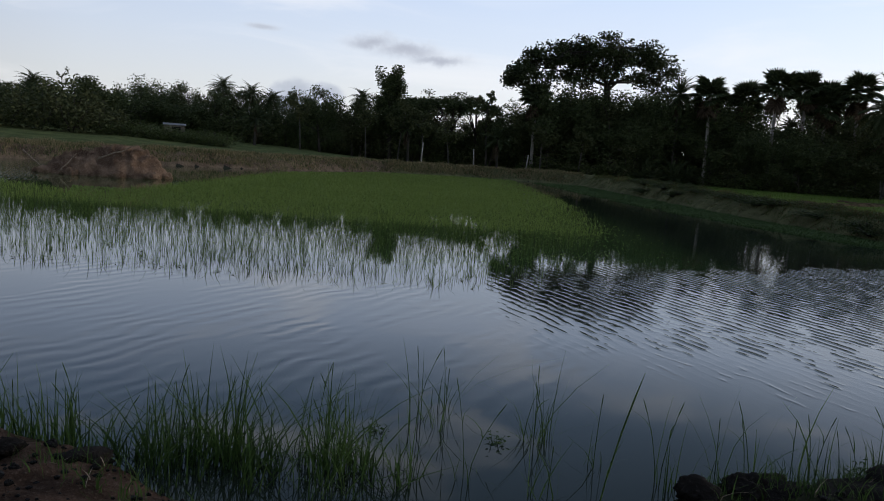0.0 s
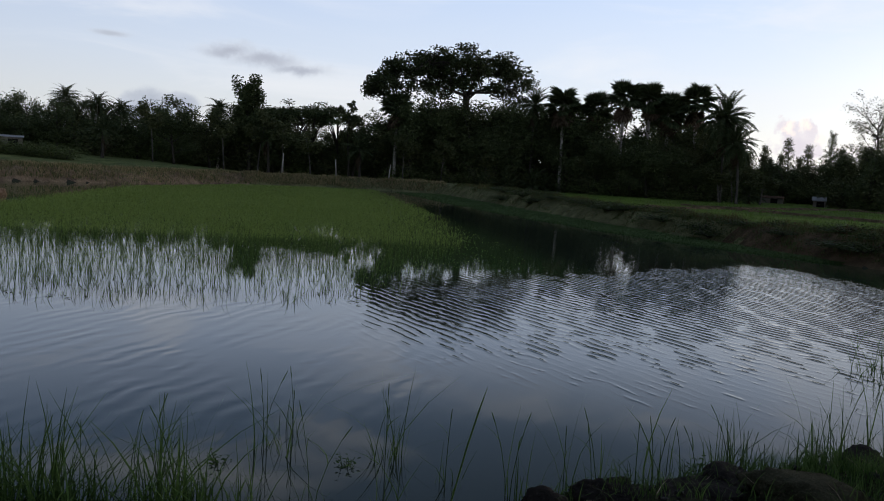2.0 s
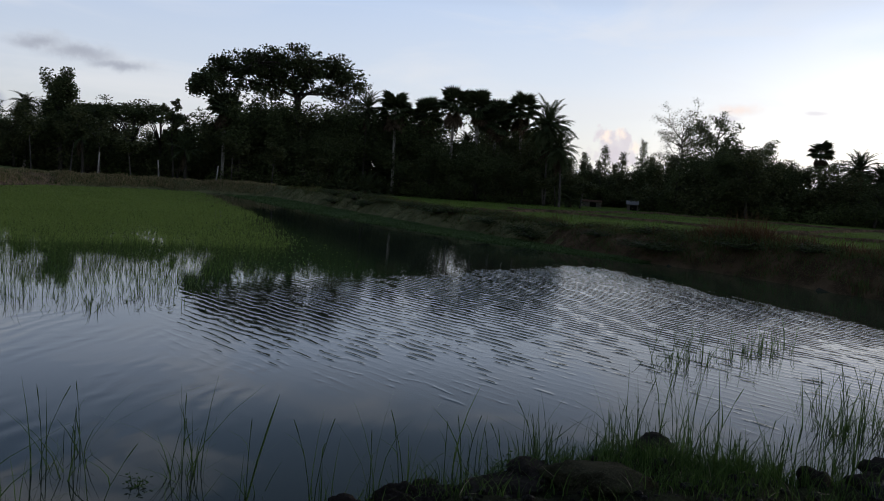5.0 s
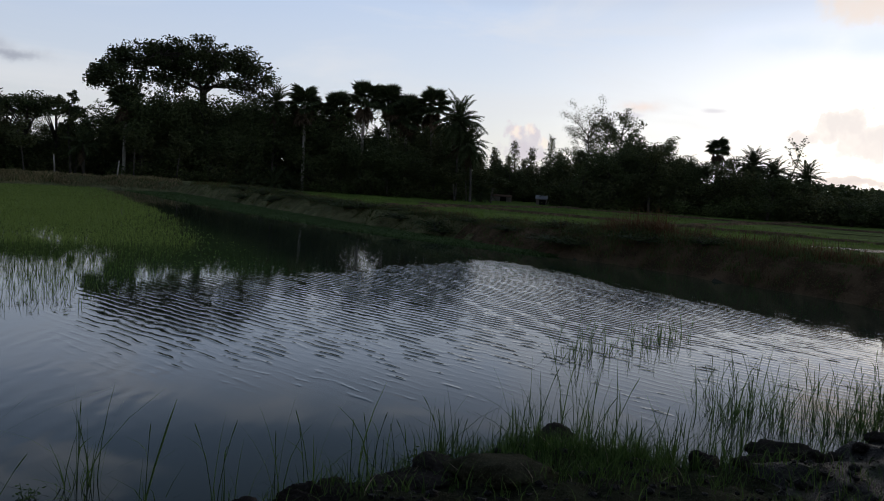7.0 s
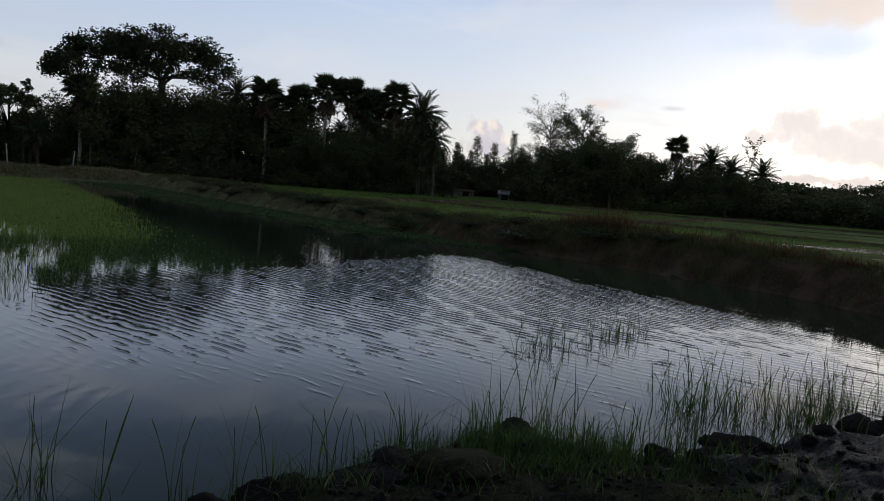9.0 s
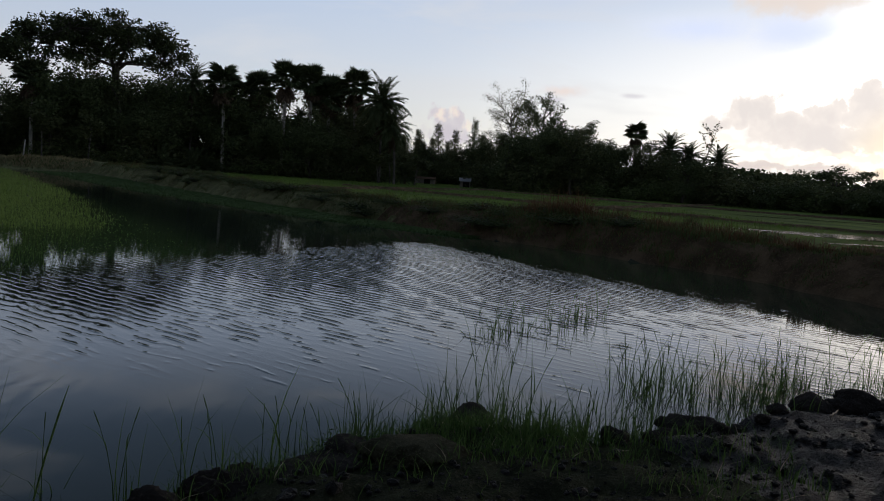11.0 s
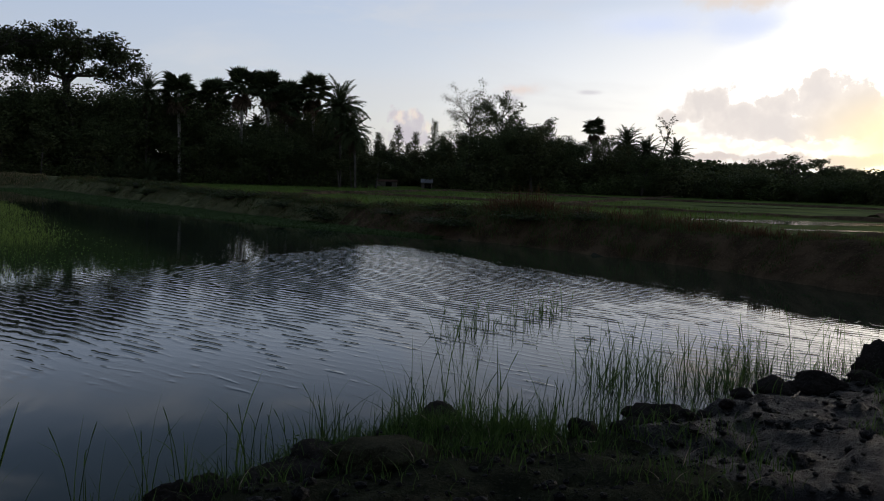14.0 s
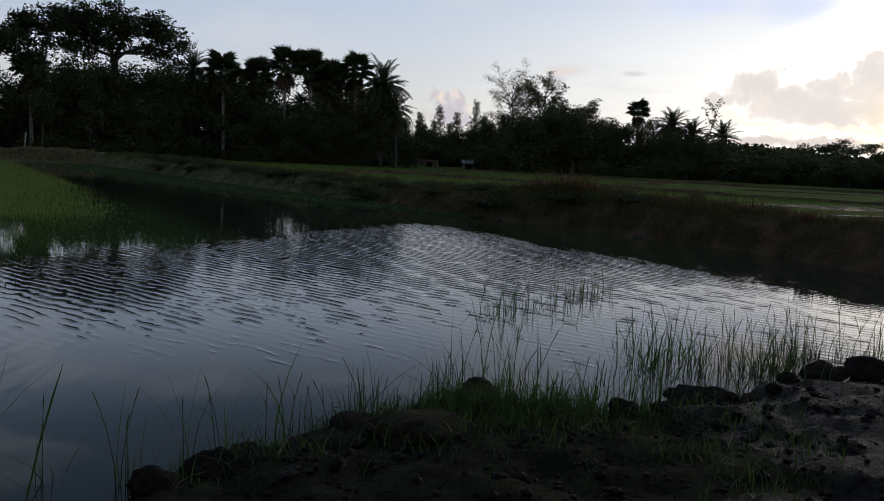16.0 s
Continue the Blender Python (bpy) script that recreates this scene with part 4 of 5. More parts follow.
az = -44.0
while az < 66:
    D = 103 + wood_rng.uniform(-4, 8) + (14 if 29.5 < az < 36 else 0)
    x, y = polar(az, D)
    place_kind(BUSHES[int(wood_rng.integers(0, 3))], at(x, y, wood_rng.uniform(0, 360), wood_rng.uniform(1.1, 1.5), wood_rng.uniform(1.2, 1.7) * (0.55 if az > 50.5 else 1)), [])
    az += wood_rng.uniform(0.6, 1.0)
for x, y, h in ((13.5, 93.5, 9.4), (16.3, 92.5, 9.4), (22.6, 93.5, 9.8), (25.2, 94.5, 10.2), (10.5, 95.5, 8.6), (19.2, 92.0, 9.6), (12.0, 92.8, 10.2), (17.6, 94.6, 10.8), (20.8, 93.4, 10.6), (24.0, 92.6, 10.0), (14.9, 95.4, 10.6), (30.5, 94, 10.6), (32.0, 90.5, 9.6), (43.5, 88.0, 9.4)):
    place_kind(KINDS[int(x) % 4], at(x, y, x * 50, h / 11, (h - FIELD) / 10), [])

for x, y, h in ((35.5, 83.8, 6.0), (38.3, 83.0, 6.6), (36.9, 82.4, 5.2), (40.9, 82.2, 5.8), (33.0, 86.6, 4.6), (41.8, 80.6, 4.2)):
    place_kind(KINDS[int(x) % 3], at(x, y, x * 70, h / 9, h / 10), [])
for k in range(26):
    x = 11.0 + 32.0 * k / 25 + wood_rng.uniform(-0.5, 0.5)
    y = float(np.interp(x, [11, 28, 43], [92.5, 89.5, 80.8])) - wood_rng.uniform(0, 1.6)
    if abs(x - 28.2) < 1.3:
        continue
    place_kind(BUSHES[k % 3], at(x, y, k * 57, wood_rng.uniform(0.8, 1.15), wood_rng.uniform(0.45, 0.95)), [])

# trees that stand out of the line
tall = broad_tree("tall_tree", 31, 10.9, 2.3, 0.3, M_LEAF, 11000, 0.28, 1.6, limbs=18)
tall.matrix_basis = at(-6.1, 94.0)
tagged(tall, "tall narrow leafy tree rising above the wood", "tree")


def spreading_tree(seed, height, reach):
    """A small umbrella tree: forked trunk, level boughs and a thin flat canopy of leaf pads."""
    rng = np.random.default_rng(seed)
    wood, crown = Soup(), Soup()
    line, _ = bend_line((0, 0, -0.2), (0.02, 0, 1), height * 0.55, 5, rng, 0.08)
    wood.tube(line, [0.24, 0.21, 0.19, 0.17, 0.16, 0.15], 7)
    pads = []
    for k in range(11):
        a = k * 2.39996 + rng.uniform(-0.3, 0.3)
        r = math.sqrt((k + 1) / 11)
        begin = line[-1] - np.array([0, 0, rng.uniform(0, 1.2)])
        goal = np.array([math.cos(a) * r * reach, math.sin(a) * r * reach, height - 0.9 - 1.0 * r * r + rng.uniform(-0.3, 0.2)])
        mid = begin + (goal - begin) * np.array([0.5, 0.5, 0.65]) + rng.normal(0, 0.2, 3)
        wood.tube([begin, mid, goal], [0.10, 0.07, 0.03], 5)
        for _ in range(5):
            pads.append(goal + rng.normal(0, 1, 3) * np.array([0.8, 0.8, 0.3]))
    c = np.repeat(np.array(pads), 80, axis=0)
    c = c + np.clip(rng.normal(0, 1, c.shape), -1.8, 1.8) * np.array([0.42, 0.42, 0.17])
    c[:, 2] = np.minimum(c[:, 2], height)
    crown.add_quads(leaf_quads(c, 0.26, rng, 0.35))
    root = new("spreading_tree")
    part("trunk", wood.mesh("trunk", [M_BARK], True), root)
    part("crown", crown.mesh("crown", [M_LEAF]), root)
    return tagged(root, "flat-topped open tree with sky between its boughs", "tree", "flat-topped trees of the wood")


for seed, x, y, h, r in ((32, -3.6, 97.0, 8.9, 3.0), (37, 0.2, 98.0, 9.4, 3.6), (39, 4.0, 97.0, 9.0, 3.0), (40, -1.4, 101.0, 9.1, 3.2)):
    spreading_tree(seed, h - FIELD, r).matrix_basis = at(x, y, seed * 30)
round_tree = broad_tree("round_tree", 33, 5.2, 3.6, 0.2, M_LEAF, 8000, 0.28)
round_tree.matrix_basis = at(-37.0, 82.0)
tagged(round_tree, "round dense dark tree beside the field", "tree")
spike = broad_tree("thin_tree", 34, 7.0, 1.0, 0.6, M_LEAF_B, 160, 0.3, 1.6, 0.1, 5, True)
spike.matrix_basis = at(-44.6, 94.6)
tagged(spike, "thin nearly bare tree top above the wood", "tree")
thin = broad_tree("slender_tree", 35, 9.0, 1.5, 0.45, M_LEAF_B, 1600, 0.32, 1.6, 0.13, 7, True)
thin.matrix_basis = at(5.2, 93.5)
tagged(thin, "slender pale-leaved tree in front of the wood", "tree")
wispy = broad_tree("wispy_tree", 36, 13.9, 3.3, 0.4, M_LEAF_B, 8500, 0.16, 1.5, 0.16, 26, True)
wispy.matrix_basis = at(65.4, 82.6)
tagged(wispy, "wispy thin-leaved tree with sky showing through its twigs", "tree")
feathery = broad_tree("leaning_tree", 38, 12.4, 3.2, 0.3, M_LEAF, 6000, 0.26, 1.1, 0.18, 16, True)
feathery.matrix_basis = at(68.2, 81.0)
tagged(feathery, "dark feathery tree leaning beside a wispy one", "tree")
for seed, x, y, h, r in ((51, 66.2, 75.2, 9.0, 2.4), (52, 68.3, 73.8, 8.9, 2.4), (53, 64.5, 77.5, 8.2, 3.4), (54, 71.5, 75.5, 6.6, 3.2)):
    ob = broad_tree("round_tree", seed, h, r, 0.2, M_LEAF, 9000, 0.26, limbs=14)
    ob.matrix_basis = at(x, y)
    tagged(ob, "rounded dark tree at the far side of the paddy", "tree", "round trees by the paddy")
sparse = broad_tree("sparse_tree", 55, 10.2, 1.5, 0.5, M_LEAF_B, 230, 0.32, 1.3, 0.1, 8, True)
sparse.matrix_basis = at(82.2, 67.8)
tagged(sparse, "spindly tree with few leaves among palms", "tree")
for seed, x, y, h, r in ((56, 95.4, 56.0, 6.0, 4.4), (57, 99.5, 52.0, 4.9, 3.6), (58, 101.5, 48.5, 4.6, 3.0), (59, 90.5, 60.5, 4.4, 3.2)):
    umbrella = spreading_tree(seed, h - FIELD, r)
    umbrella.matrix_basis = at(x, y, seed * 20)
    tagged(umbrella, "low spreading tree in front of the sunset", "tree", "low trees before the sunset")

PALMYRA = [(29.0, 88.8, 10.3), (34.0, 91.2, 10.3), (35.1, 86.5, 11.3), (38.1, 86.3, 11.3), (41.5, 87.2, 10.6), (42.9, 84.2, 11.2), (40.2, 85.5, 9.8), (10.2, 91.7, 8.95), (78.9, 74.4, 8.9)]
for k, (x, y, h) in enumerate(PALMYRA):
    ob = palm("palmyra_palm", 60 + k, h - FIELD, FAN, FAN_DEAD, 30, 7, 0.88 if x > 70 else 1.22 if h > 9.7 else 1.1, -30, 72, 0.2, 0.02)
    ob.matrix_basis = at(x, y, k * 40)
    tagged(ob, "tall palmyra palm with a round head of stiff fan leaves", "palm", "palmyra palms")
DATES = [(26.2, 91.6, 10.3, 0.95), (43.7, 79.1, 9.2, 1.3), (44.2, 76.6, 6.6, 0.95), (37.5, 88.6, 7.2, 0.7), (79.3, 68.8, 6.7, 1.05), (80.2, 67.0, 5.8, 0.95), (79.2, 61.9, 5.3, 0.95)]
for k, (x, y, h, s) in enumerate(DATES):
    ob = palm("date_palm", 80 + k, h - FIELD, FEATHER, FEATHER_DEAD, 52, 14, s * 1.06, -60, 82, 0.13, 0.07, M_PALEBARK)
    ob.matrix_basis = at(x, y, k * 70)
    tagged(ob, "wild date palm with arching feathery fronds", "palm", "date palms")
COCONUTS = [(-27.0, 98.0, 6.9), (-23.9, 98.5, 6.6), (-20.8, 99.0, 6.2), (-9.9, 97.5, 7.7), (-44.5, 88, 5.4)]
for k, (x, y, h) in enumerate(COCONUTS):
    ob = palm("coconut_palm", 100 + k, h - 0.5 - FIELD, FEATHER_LONG, FEATHER_DEAD, 56, 6, 0.62, -45, 80, 0.15, 0.06)
    ob.matrix_basis = at(x, y, k * 55)
    tagged(ob, "coconut palm with drooping fronds above the wood", "palm", "coconut palms")
CAS = [(65.7, 100.9, 9.2), (67.5, 99.7, 8.3), (69.6, 98.2, 10.1), (63.0, 102.6, 8.0), (67.2, 105.9, 7.2), (60.4, 103.5, 7.2), (71.5, 97.5, 8.0), (64.2, 104.5, 7.0), (73.4, 96.5, 7.6), (58.6, 106, 6.6), (61.8, 99.5, 6.2), (68.6, 103, 6.8)]
for k, (x, y, h) in enumerate(CAS):
    ob = casuarina(120 + k, h - FIELD)
    ob.matrix_basis = at(x, y, k * 31)
    tagged(ob, "feathery upright casuarina tree at the field's end", "tree", "casuarinas")


def far_woods():
    """The farthest tree line, all round the plain."""
    rng = np.random.default_rng(77)
    s = Soup()
    c = []
    for a in np.arange(-180, 180, 0.32):
        D = rng.uniform(150, 190)
        if -70 < a < 80:
            D = rng.uniform(150, 170)
        h = (4.2 + 1.6 * math.sin(a * 0.21) * math.sin(a * 0.083) + rng.uniform(-0.6, 0.6)) * D / 160
        x, y = polar(a, D)
        n = 300 if -50 < a < 75 else 110
        u = rng.uniform(0, 1, n) ** 0.8
        c.append(np.stack([x + rng.normal(0, 1.5, n), y + rng.normal(0, 1.5, n), FIELD + u * h], 1))
    s.add_quads(leaf_quads(np.concatenate(c), 0.7, rng, 0.6, 0.75))
    tagged(new("far_woods", s.mesh("far_woods", [M_LEAF])), "dark far tree line along the horizon", "woods", kind="stuff")


far_woods()

# slim pale trunks and low palms along the wood's edge
young = broad_tree("young_tree", 91, 6.6, 1.5, 0.62, M_LEAF_B, 1400, 0.3, 1.2, 0.07, 8, False, M_PALEBARK)
tagged(young, "slim young tree with a pale bare trunk", "tree", "young trees at the wood's edge")
waiting = [young]
for k, (x, y, h) in enumerate(((-2.2, 89.5, 1.0), (0.8, 90, 0.85), (-8.5, 90, 1.05), (11.0, 89.5, 0.9), (15.2, 89, 0.8), (-5.0, 91, 1.1), (31.2, 87.5, 0.8), (20.5, 89.5, 0.75), (44.8, 78.5, 0.7), (43.0, 78.0, 0.6), (-15.5, 88, 1.0), (46.5, 76.0, 0.5))):
    place_kind(young, at(x, y, k * 48, 0.9 + 0.2 * (k % 2), h), waiting)
for k, (x, y, h, s) in enumerate(((6.2, 90.2, 3.6, 0.85), (22.5, 88.4, 0.5, 0.9), (25.4, 87.8, 0.6, 1.0), (27.2, 88.4, 0.4, 0.8), (20.0, 89.0, 0.4, 0.8), (47.0, 79.0, 1.0, 0.8), (-20.5, 88.0, 3.0, 0.8), (-3.8, 90.5, 4.2, 0.75))):
    ob = palm("low_palm", 140 + k, h, FEATHER, FEATHER_DEAD, 26, 6, s, -35, 85, 0.16, 0.05, M_BARK)
    ob.matrix_basis = at(x, y, k * 77)
    tagged(ob, "low bushy palm with arching fronds at the wood's edge", "palm", "low palms")

# the hedge, its bushes and the buildings at the wood's edge
hedge_rng = np.random.default_rng(14)
HEDGE = shrub("hedge_bush", 45, 2.0, 1.9, M_EDGE, 2000, 0.15)
HEDGE.matrix_basis = at(-28.7, 69.3, 0, 1.0, 0.66)
tagged(HEDGE, "clipped-looking green hedge bush beside the field path", "hedge", "hedge along the field")
for k in range(1, 10):
    u = k / 9
    place_kind(HEDGE, at(-28.7 + 9.0 * u, 69.3 + 3.1 * u + hedge_rng.uniform(-0.3, 0.3), k * 77, 1.05, hedge_rng.uniform(0.58, 0.72)), [])
for x, y, h in ((-34.0, 68, 1.1), (-31.5, 68.5, 1.3), (-36, 67, 1.0), (-29.3, 69.5, 0.8)):
    place_kind(BUSHES[1], at(x, y, x * 9, 1.1, h), [])


def hut(x, y, turn, length, width, wall_h, roof_h, label, roof_mat=None):
    root = new("hut")
    bm = bmesh.new()
    bmesh.ops.create_cube(bm, size=1.0, matrix=Matrix.Translation((0, 0, wall_h / 2)) @ Matrix.Diagonal((length, width, wall_h, 1)))
    me = bpy.data.meshes.new("wall")
    bm.to_mesh(me)
    me.materials.append(M_WALL)
    wall = part("wall", me, root)
    for side in (-1, 1):
        s = Soup()
        n = 24
        rows = []
        for k in range(n + 1):
            px = -length / 2 - 0.1 + (length + 0.2) * k / n
            w = 0.025 * (k % 2)
            for off, z in ((0.0, wall_h + roof_h), (side * (width / 2 + 0.12), wall_h - 0.03)):
                rows.append((px, off, z + w))
                rows.append((px, off, z + w - 0.04))
        f = []
        for k in range(n):
            a = k * 4
            f += [(a, a + 4, a + 6, a + 2), (a + 1, a + 3, a + 7, a + 5), (a + 2, a + 6, a + 7, a + 3), (a, a + 1, a + 5, a + 4)]
        s.add(rows, f)
        part("roof", s.mesh("roof", [roof_mat or M_ROOF]), root, "tin roof sheet")
    # thin slab on the solid wall, its colour imitating an unlit doorway
    bm = bmesh.new()
    bmesh.ops.create_cube(bm, size=1.0, matrix=Matrix.Translation((0.1 * length, -width / 2 - 0.005, wall_h * 0.42)) @ Matrix.Diagonal((0.8, 0.05, wall_h * 0.84, 1)))
    me = bpy.data.meshes.new("door")
    bm.to_mesh(me)
    me.materials.append(M_UNLIT)
    part("door", me, wall, "near-black slab painted as an unlit doorway")
    root.matrix_basis = at(x, y, turn)
    tagged(root, label, "hut")


hut(-26.8, 80.6, 18, 2.0, 1.6, 1.3, 0.15, "small hut with a pale roof behind a hedge")
hut(57.6, 82.2, -35, 1.3, 1.2, 0.75, 0.4, "tiny field hut with a pale roof at the wood's edge")
hut(57.6, 91.5, -35, 2.6, 1.6, 0.7, 0.2, "low dark shed under trees", M_BROWN)
hut(84.4, 53.6, -58, 1.9, 1.3, 0.6, 0.2, "low shed with a pale roof under far trees")
hut(78.8, 61.7, -52, 1.4, 1.2, 0.55, 0.22, "small pale-roofed shed between palms")
hut(89.5, 46.8, -62, 1.5, 1.3, 0.6, 0.2, "small shed with pale walls across the paddy")
for x, y, h, lean in ((-1.9, 72.5, 2.3, 4), (3.0, 74.5, 1.9, -3), (7.8, 75, 2.0, 7)):
    s = Soup()
    s.tube([(0, 0, -0.3), (0.02, 0, h * 0.5), (0.0, 0.02, h)], [0.07, 0.06, 0.05], 7)
    ob = new("wooden_post", s.mesh("wooden_post", [M_PALMBARK], True))
    ob.matrix_basis = at(x, y) @ Matrix.Rotation(radians(lean), 4, "Y")
    tagged(ob, "weathered pale wooden post on the far dyke", "post", "posts on the dyke")

# ---- plants on and round the water ----


def reed_bed():
    """Sedge standing in the shallow part of the pond, lower and closer-set towards the back."""
    rng = np.random.default_rng(3)
    edge = [(-30, 13.0), (-9, 12.2), (-5, 11.6), (-2.7, 11.0), (0, 11.5), (1.6, 12.6), (2.8, 14.5), (7, 19.0)]
    pts = []
    for y0, y1, per_m in ((11, 16, 225), (16, 22, 180), (22, 32, 150), (32, 48, 110), (48, 70, 60)):
        n = int((y1 - y0) * 38 * per_m)
        x, y = rng.uniform(-30, 8, n), rng.uniform(y0, y1, n)
        pts.append(np.stack([x, y], 1))
    p = np.concatenate(pts)
    x, y = p[:, 0], p[:, 1]
    lower = np.interp(x, [a for a, _ in edge], [b for _, b in edge]) + 0.5 * ripple(x, y, 0.8, 0.6) + rng.exponential(0.9, len(x)) - 0.6
    right = np.interp(y, [12, 15, 18.5, 22, 25, 29, 45, 60, 70], [1.8, 2.6, 3.6, 4.6, 5.3, 5.7, 6.0, 6.2, 6.2]) + 0.4 * ripple(x, y, 0.7, 1.1) - rng.exponential(1.0, len(x)) * (y < 34)
    patch = 0.45 * ripple(x, y, 0.55, 2.2) + 0.5 * ripple(x, y, 1.7, 0.7) + rng.normal(0, 0.7, len(x))
    west_edge = pond_distance(x, y) < np.where(x < -6, -(2.5 + 1.5 * ripple(x, y, 0.3, 0.2)), -0.3)
    west_edge &= ~((x < -10.5) & (y > 26 + 2 * ripple(x, y, 0.4, 0.5)))
    keep = west_edge & (y > lower) & (x < right) & (patch > np.interp(y, [11, 16, 21], [0.0, -0.3, -1.6])) & (pond_distance(x, y) < -0.3)
    view = (x > -0.62 * y - 2)
    p = p[keep & view]
    y = p[:, 1]
    base = np.concatenate([p, np.full((len(p), 1), -0.05)], 1)
    h = rng.uniform(0.12, 0.36, len(p)) * np.interp(y, [11, 14, 19, 23, 50], [0.65, 0.85, 0.92, 0.62, 0.5])
    w = rng.uniform(0.006, 0.011, len(p)) * np.clip(y / 16, 1, 2.6)
    # the front belt takes the reed colour darkened as if seen against light
    for belt, mat, label in ((y < 20.5, M_REED_BACKLIT, "thin green sedge in shallow pond water, coloured dark as if backlit"), (y >= 20.5, M_REED, "low green sedge carpeting the pond's shallows")):
        v, f = blades(base[belt], h[belt], w[belt], 0.34, rng, 3, 0.5)
        tagged(new("reed_bed", mesh_from("reed_bed", v, f, [mat])), label, "reeds", kind="stuff")


def drowned_weed():
    """Fine weed lying at the surface behind and beside the sedge."""
    rng = np.random.default_rng(23)
    n = 210000
    y = 13.5 + 55 * rng.uniform(0, 1, n) ** 1.25
    x = rng.uniform(-0.42 * y - 1, 8, n)
    right = np.interp(y, [13.5, 16, 20, 24, 28, 45, 63, 70], [3.2, 5.6, 6.2, 5.8, 5.6, 6.0, 6.2, 6.2]) + 0.5 * ripple(x, y, 0.6, 1.4)
    front = 13.0 + 0.6 * np.maximum(x, 0) + 0.6 * ripple(x, y, 0.7, 0.2)
    thick = np.clip((right - x) / 3.5, 0, 1) ** 1.5 * np.interp(y, [13.5, 18, 24, 30], [0.10, 0.34, 0.8, 1.0])
    keep = (x < right) & (y > front) & (pond_distance(x, y) < -1.0) & (rng.uniform(0, 1, n) < thick) & ~((x < -10) & (y > 27))
    x, y = x[keep], y[keep]
    n = len(x)
    v, f = blades(np.stack([x, y, np.full(n, -0.012)], 1), rng.uniform(0.03, 0.07, n) * np.interp(y, [16, 26], [0.5, 1.0]), rng.uniform(0.02, 0.04, n) * np.clip(y / 22, 0.6, 2.0), 1.3, rng, 2)
    tagged(new("drowned_weed", mesh_from("drowned_weed", v, f, [M_REED])), "fine green weed matted at the pond's surface", "weeds", kind="stuff")


def floating_leaves():
    """Dead leaves and bits of stem lying on the water among the sedge."""
    rng = np.random.default_rng(21)
    n = 1100
    x, y = rng.uniform(-14, 5.5, n), 11.2 + rng.exponential(2.0, n)
    keep = ripple(x, y, 0.5, 1.3) + rng.normal(0, 0.4, n) > -0.1
    x, y = x[keep], y[keep]
    n = len(x)
    a, L = rng.uniform(0, math.tau, n), rng.uniform(0.015, 0.055, n)
    d = np.stack([np.cos(a), np.sin(a)], 1) * L[:, None]
    w = np.stack([-np.sin(a), np.cos(a)], 1) * (L * rng.uniform(0.12, 0.35, n))[:, None]
    c = np.stack([x, y], 1)
    quad = np.stack([c - d, c + w, c + d, c - w], 1)
    v = np.concatenate([quad, np.full((n, 4, 1), 0.006)], 2)
    v[:, 2, 2] += rng.uniform(0, 0.03, n)
    me = mesh_from("floating_leaves", v.reshape(-1, 3), np.arange(n * 4).reshape(-1, 4).tolist(), [M_BUSH])
    tagged(new("floating_leaves", me), "dead dark leaves floating among thin sedge", "leaves", kind="stuff")


def weed_strip():
    """Low weeds floating along the foot of the dyke."""
    rng = np.random.default_rng(6)
    n = 170000
    y = 20 + 46 * rng.uniform(0, 1, n) ** 1.1
    shore = np.interp(y, *EAST)
    width = np.interp(y, [20, 24, 30, 36, 44, 66], [0.9, 1.9, 2.8, 3.4, 3.8, 4.2])
    u = rng.uniform(0, 1, n)
    x = shore + 0.3 - width * u
    keep = rng.uniform(0, 1, n) < np.clip(1.05 - 0.85 * u + 0.4 * ripple(x, y, 0.6, 0.9), 0.03, 1)
    x, y = x[keep], y[keep]
    n = len(x)
    base = np.stack([x, y, np.full(n, -0.01)], 1)
    v, f = blades(base, rng.uniform(0.03, 0.11, n), rng.uniform(0.02, 0.045, n), 0.9, rng, 2)
    tagged(new("water_weed", mesh_from("water_weed", v, f, [M_WEED])), "low green weed floating along the dyke's foot", "weeds", kind="stuff")


def dyke_grass(name, n, sampler, height, width, mat, label, seed, segments=2, lean=0.4):
    rng = np.random.default_rng(seed)
    x, y, scale = sampler(rng, n)
    d = pond_distance(x, y)
    keep = d > 0.05
    for px, py, pr in POOLS:
        keep &= np.hypot((x - px) / pr, (y - py) / pr * 1.8) > 1
    x, y, scale = x[keep], y[keep], scale[keep]
    z = ground_height(x, y) - 0.03
    h = height * rng.uniform(0.45, 1.2, len(x)) * scale
    v, f = blades(np.stack([x, y, z], 1), h, width * rng.uniform(0.6, 1.4, len(x)), lean, rng, segments)
    tagged(new(name, mesh_from(name, v, f, [mat])), label, "grass", kind="stuff")


def on_east_dyke(rng, n):
    y = 4.5 + 62 * rng.uniform(0, 1, n) ** 1.5
    x = np.interp(y, *EAST) + rng.uniform(-0.1, 3.4, n)
    clump = 0.7 + 0.5 * np.clip(ripple(x, y, 1.1, 0.5), -0.8, 1) + 1.1 * np.exp(-((y - 18.6) / 1.6) ** 2) + 0.5 * np.exp(-((y - 14.5) / 2.0) ** 2)
    clump *= np.clip(0.45 + (y - 8) / 8, 0.45, 1)
    crest = np.clip((x - np.interp(y, *EAST)) / 1.4, 0.4, 1)
    return x, y, np.clip(clump * crest * (1 + 0.8 * (ripple(x, y, 2.4, 1.9) > 0.35)), 0.15, 2.4)


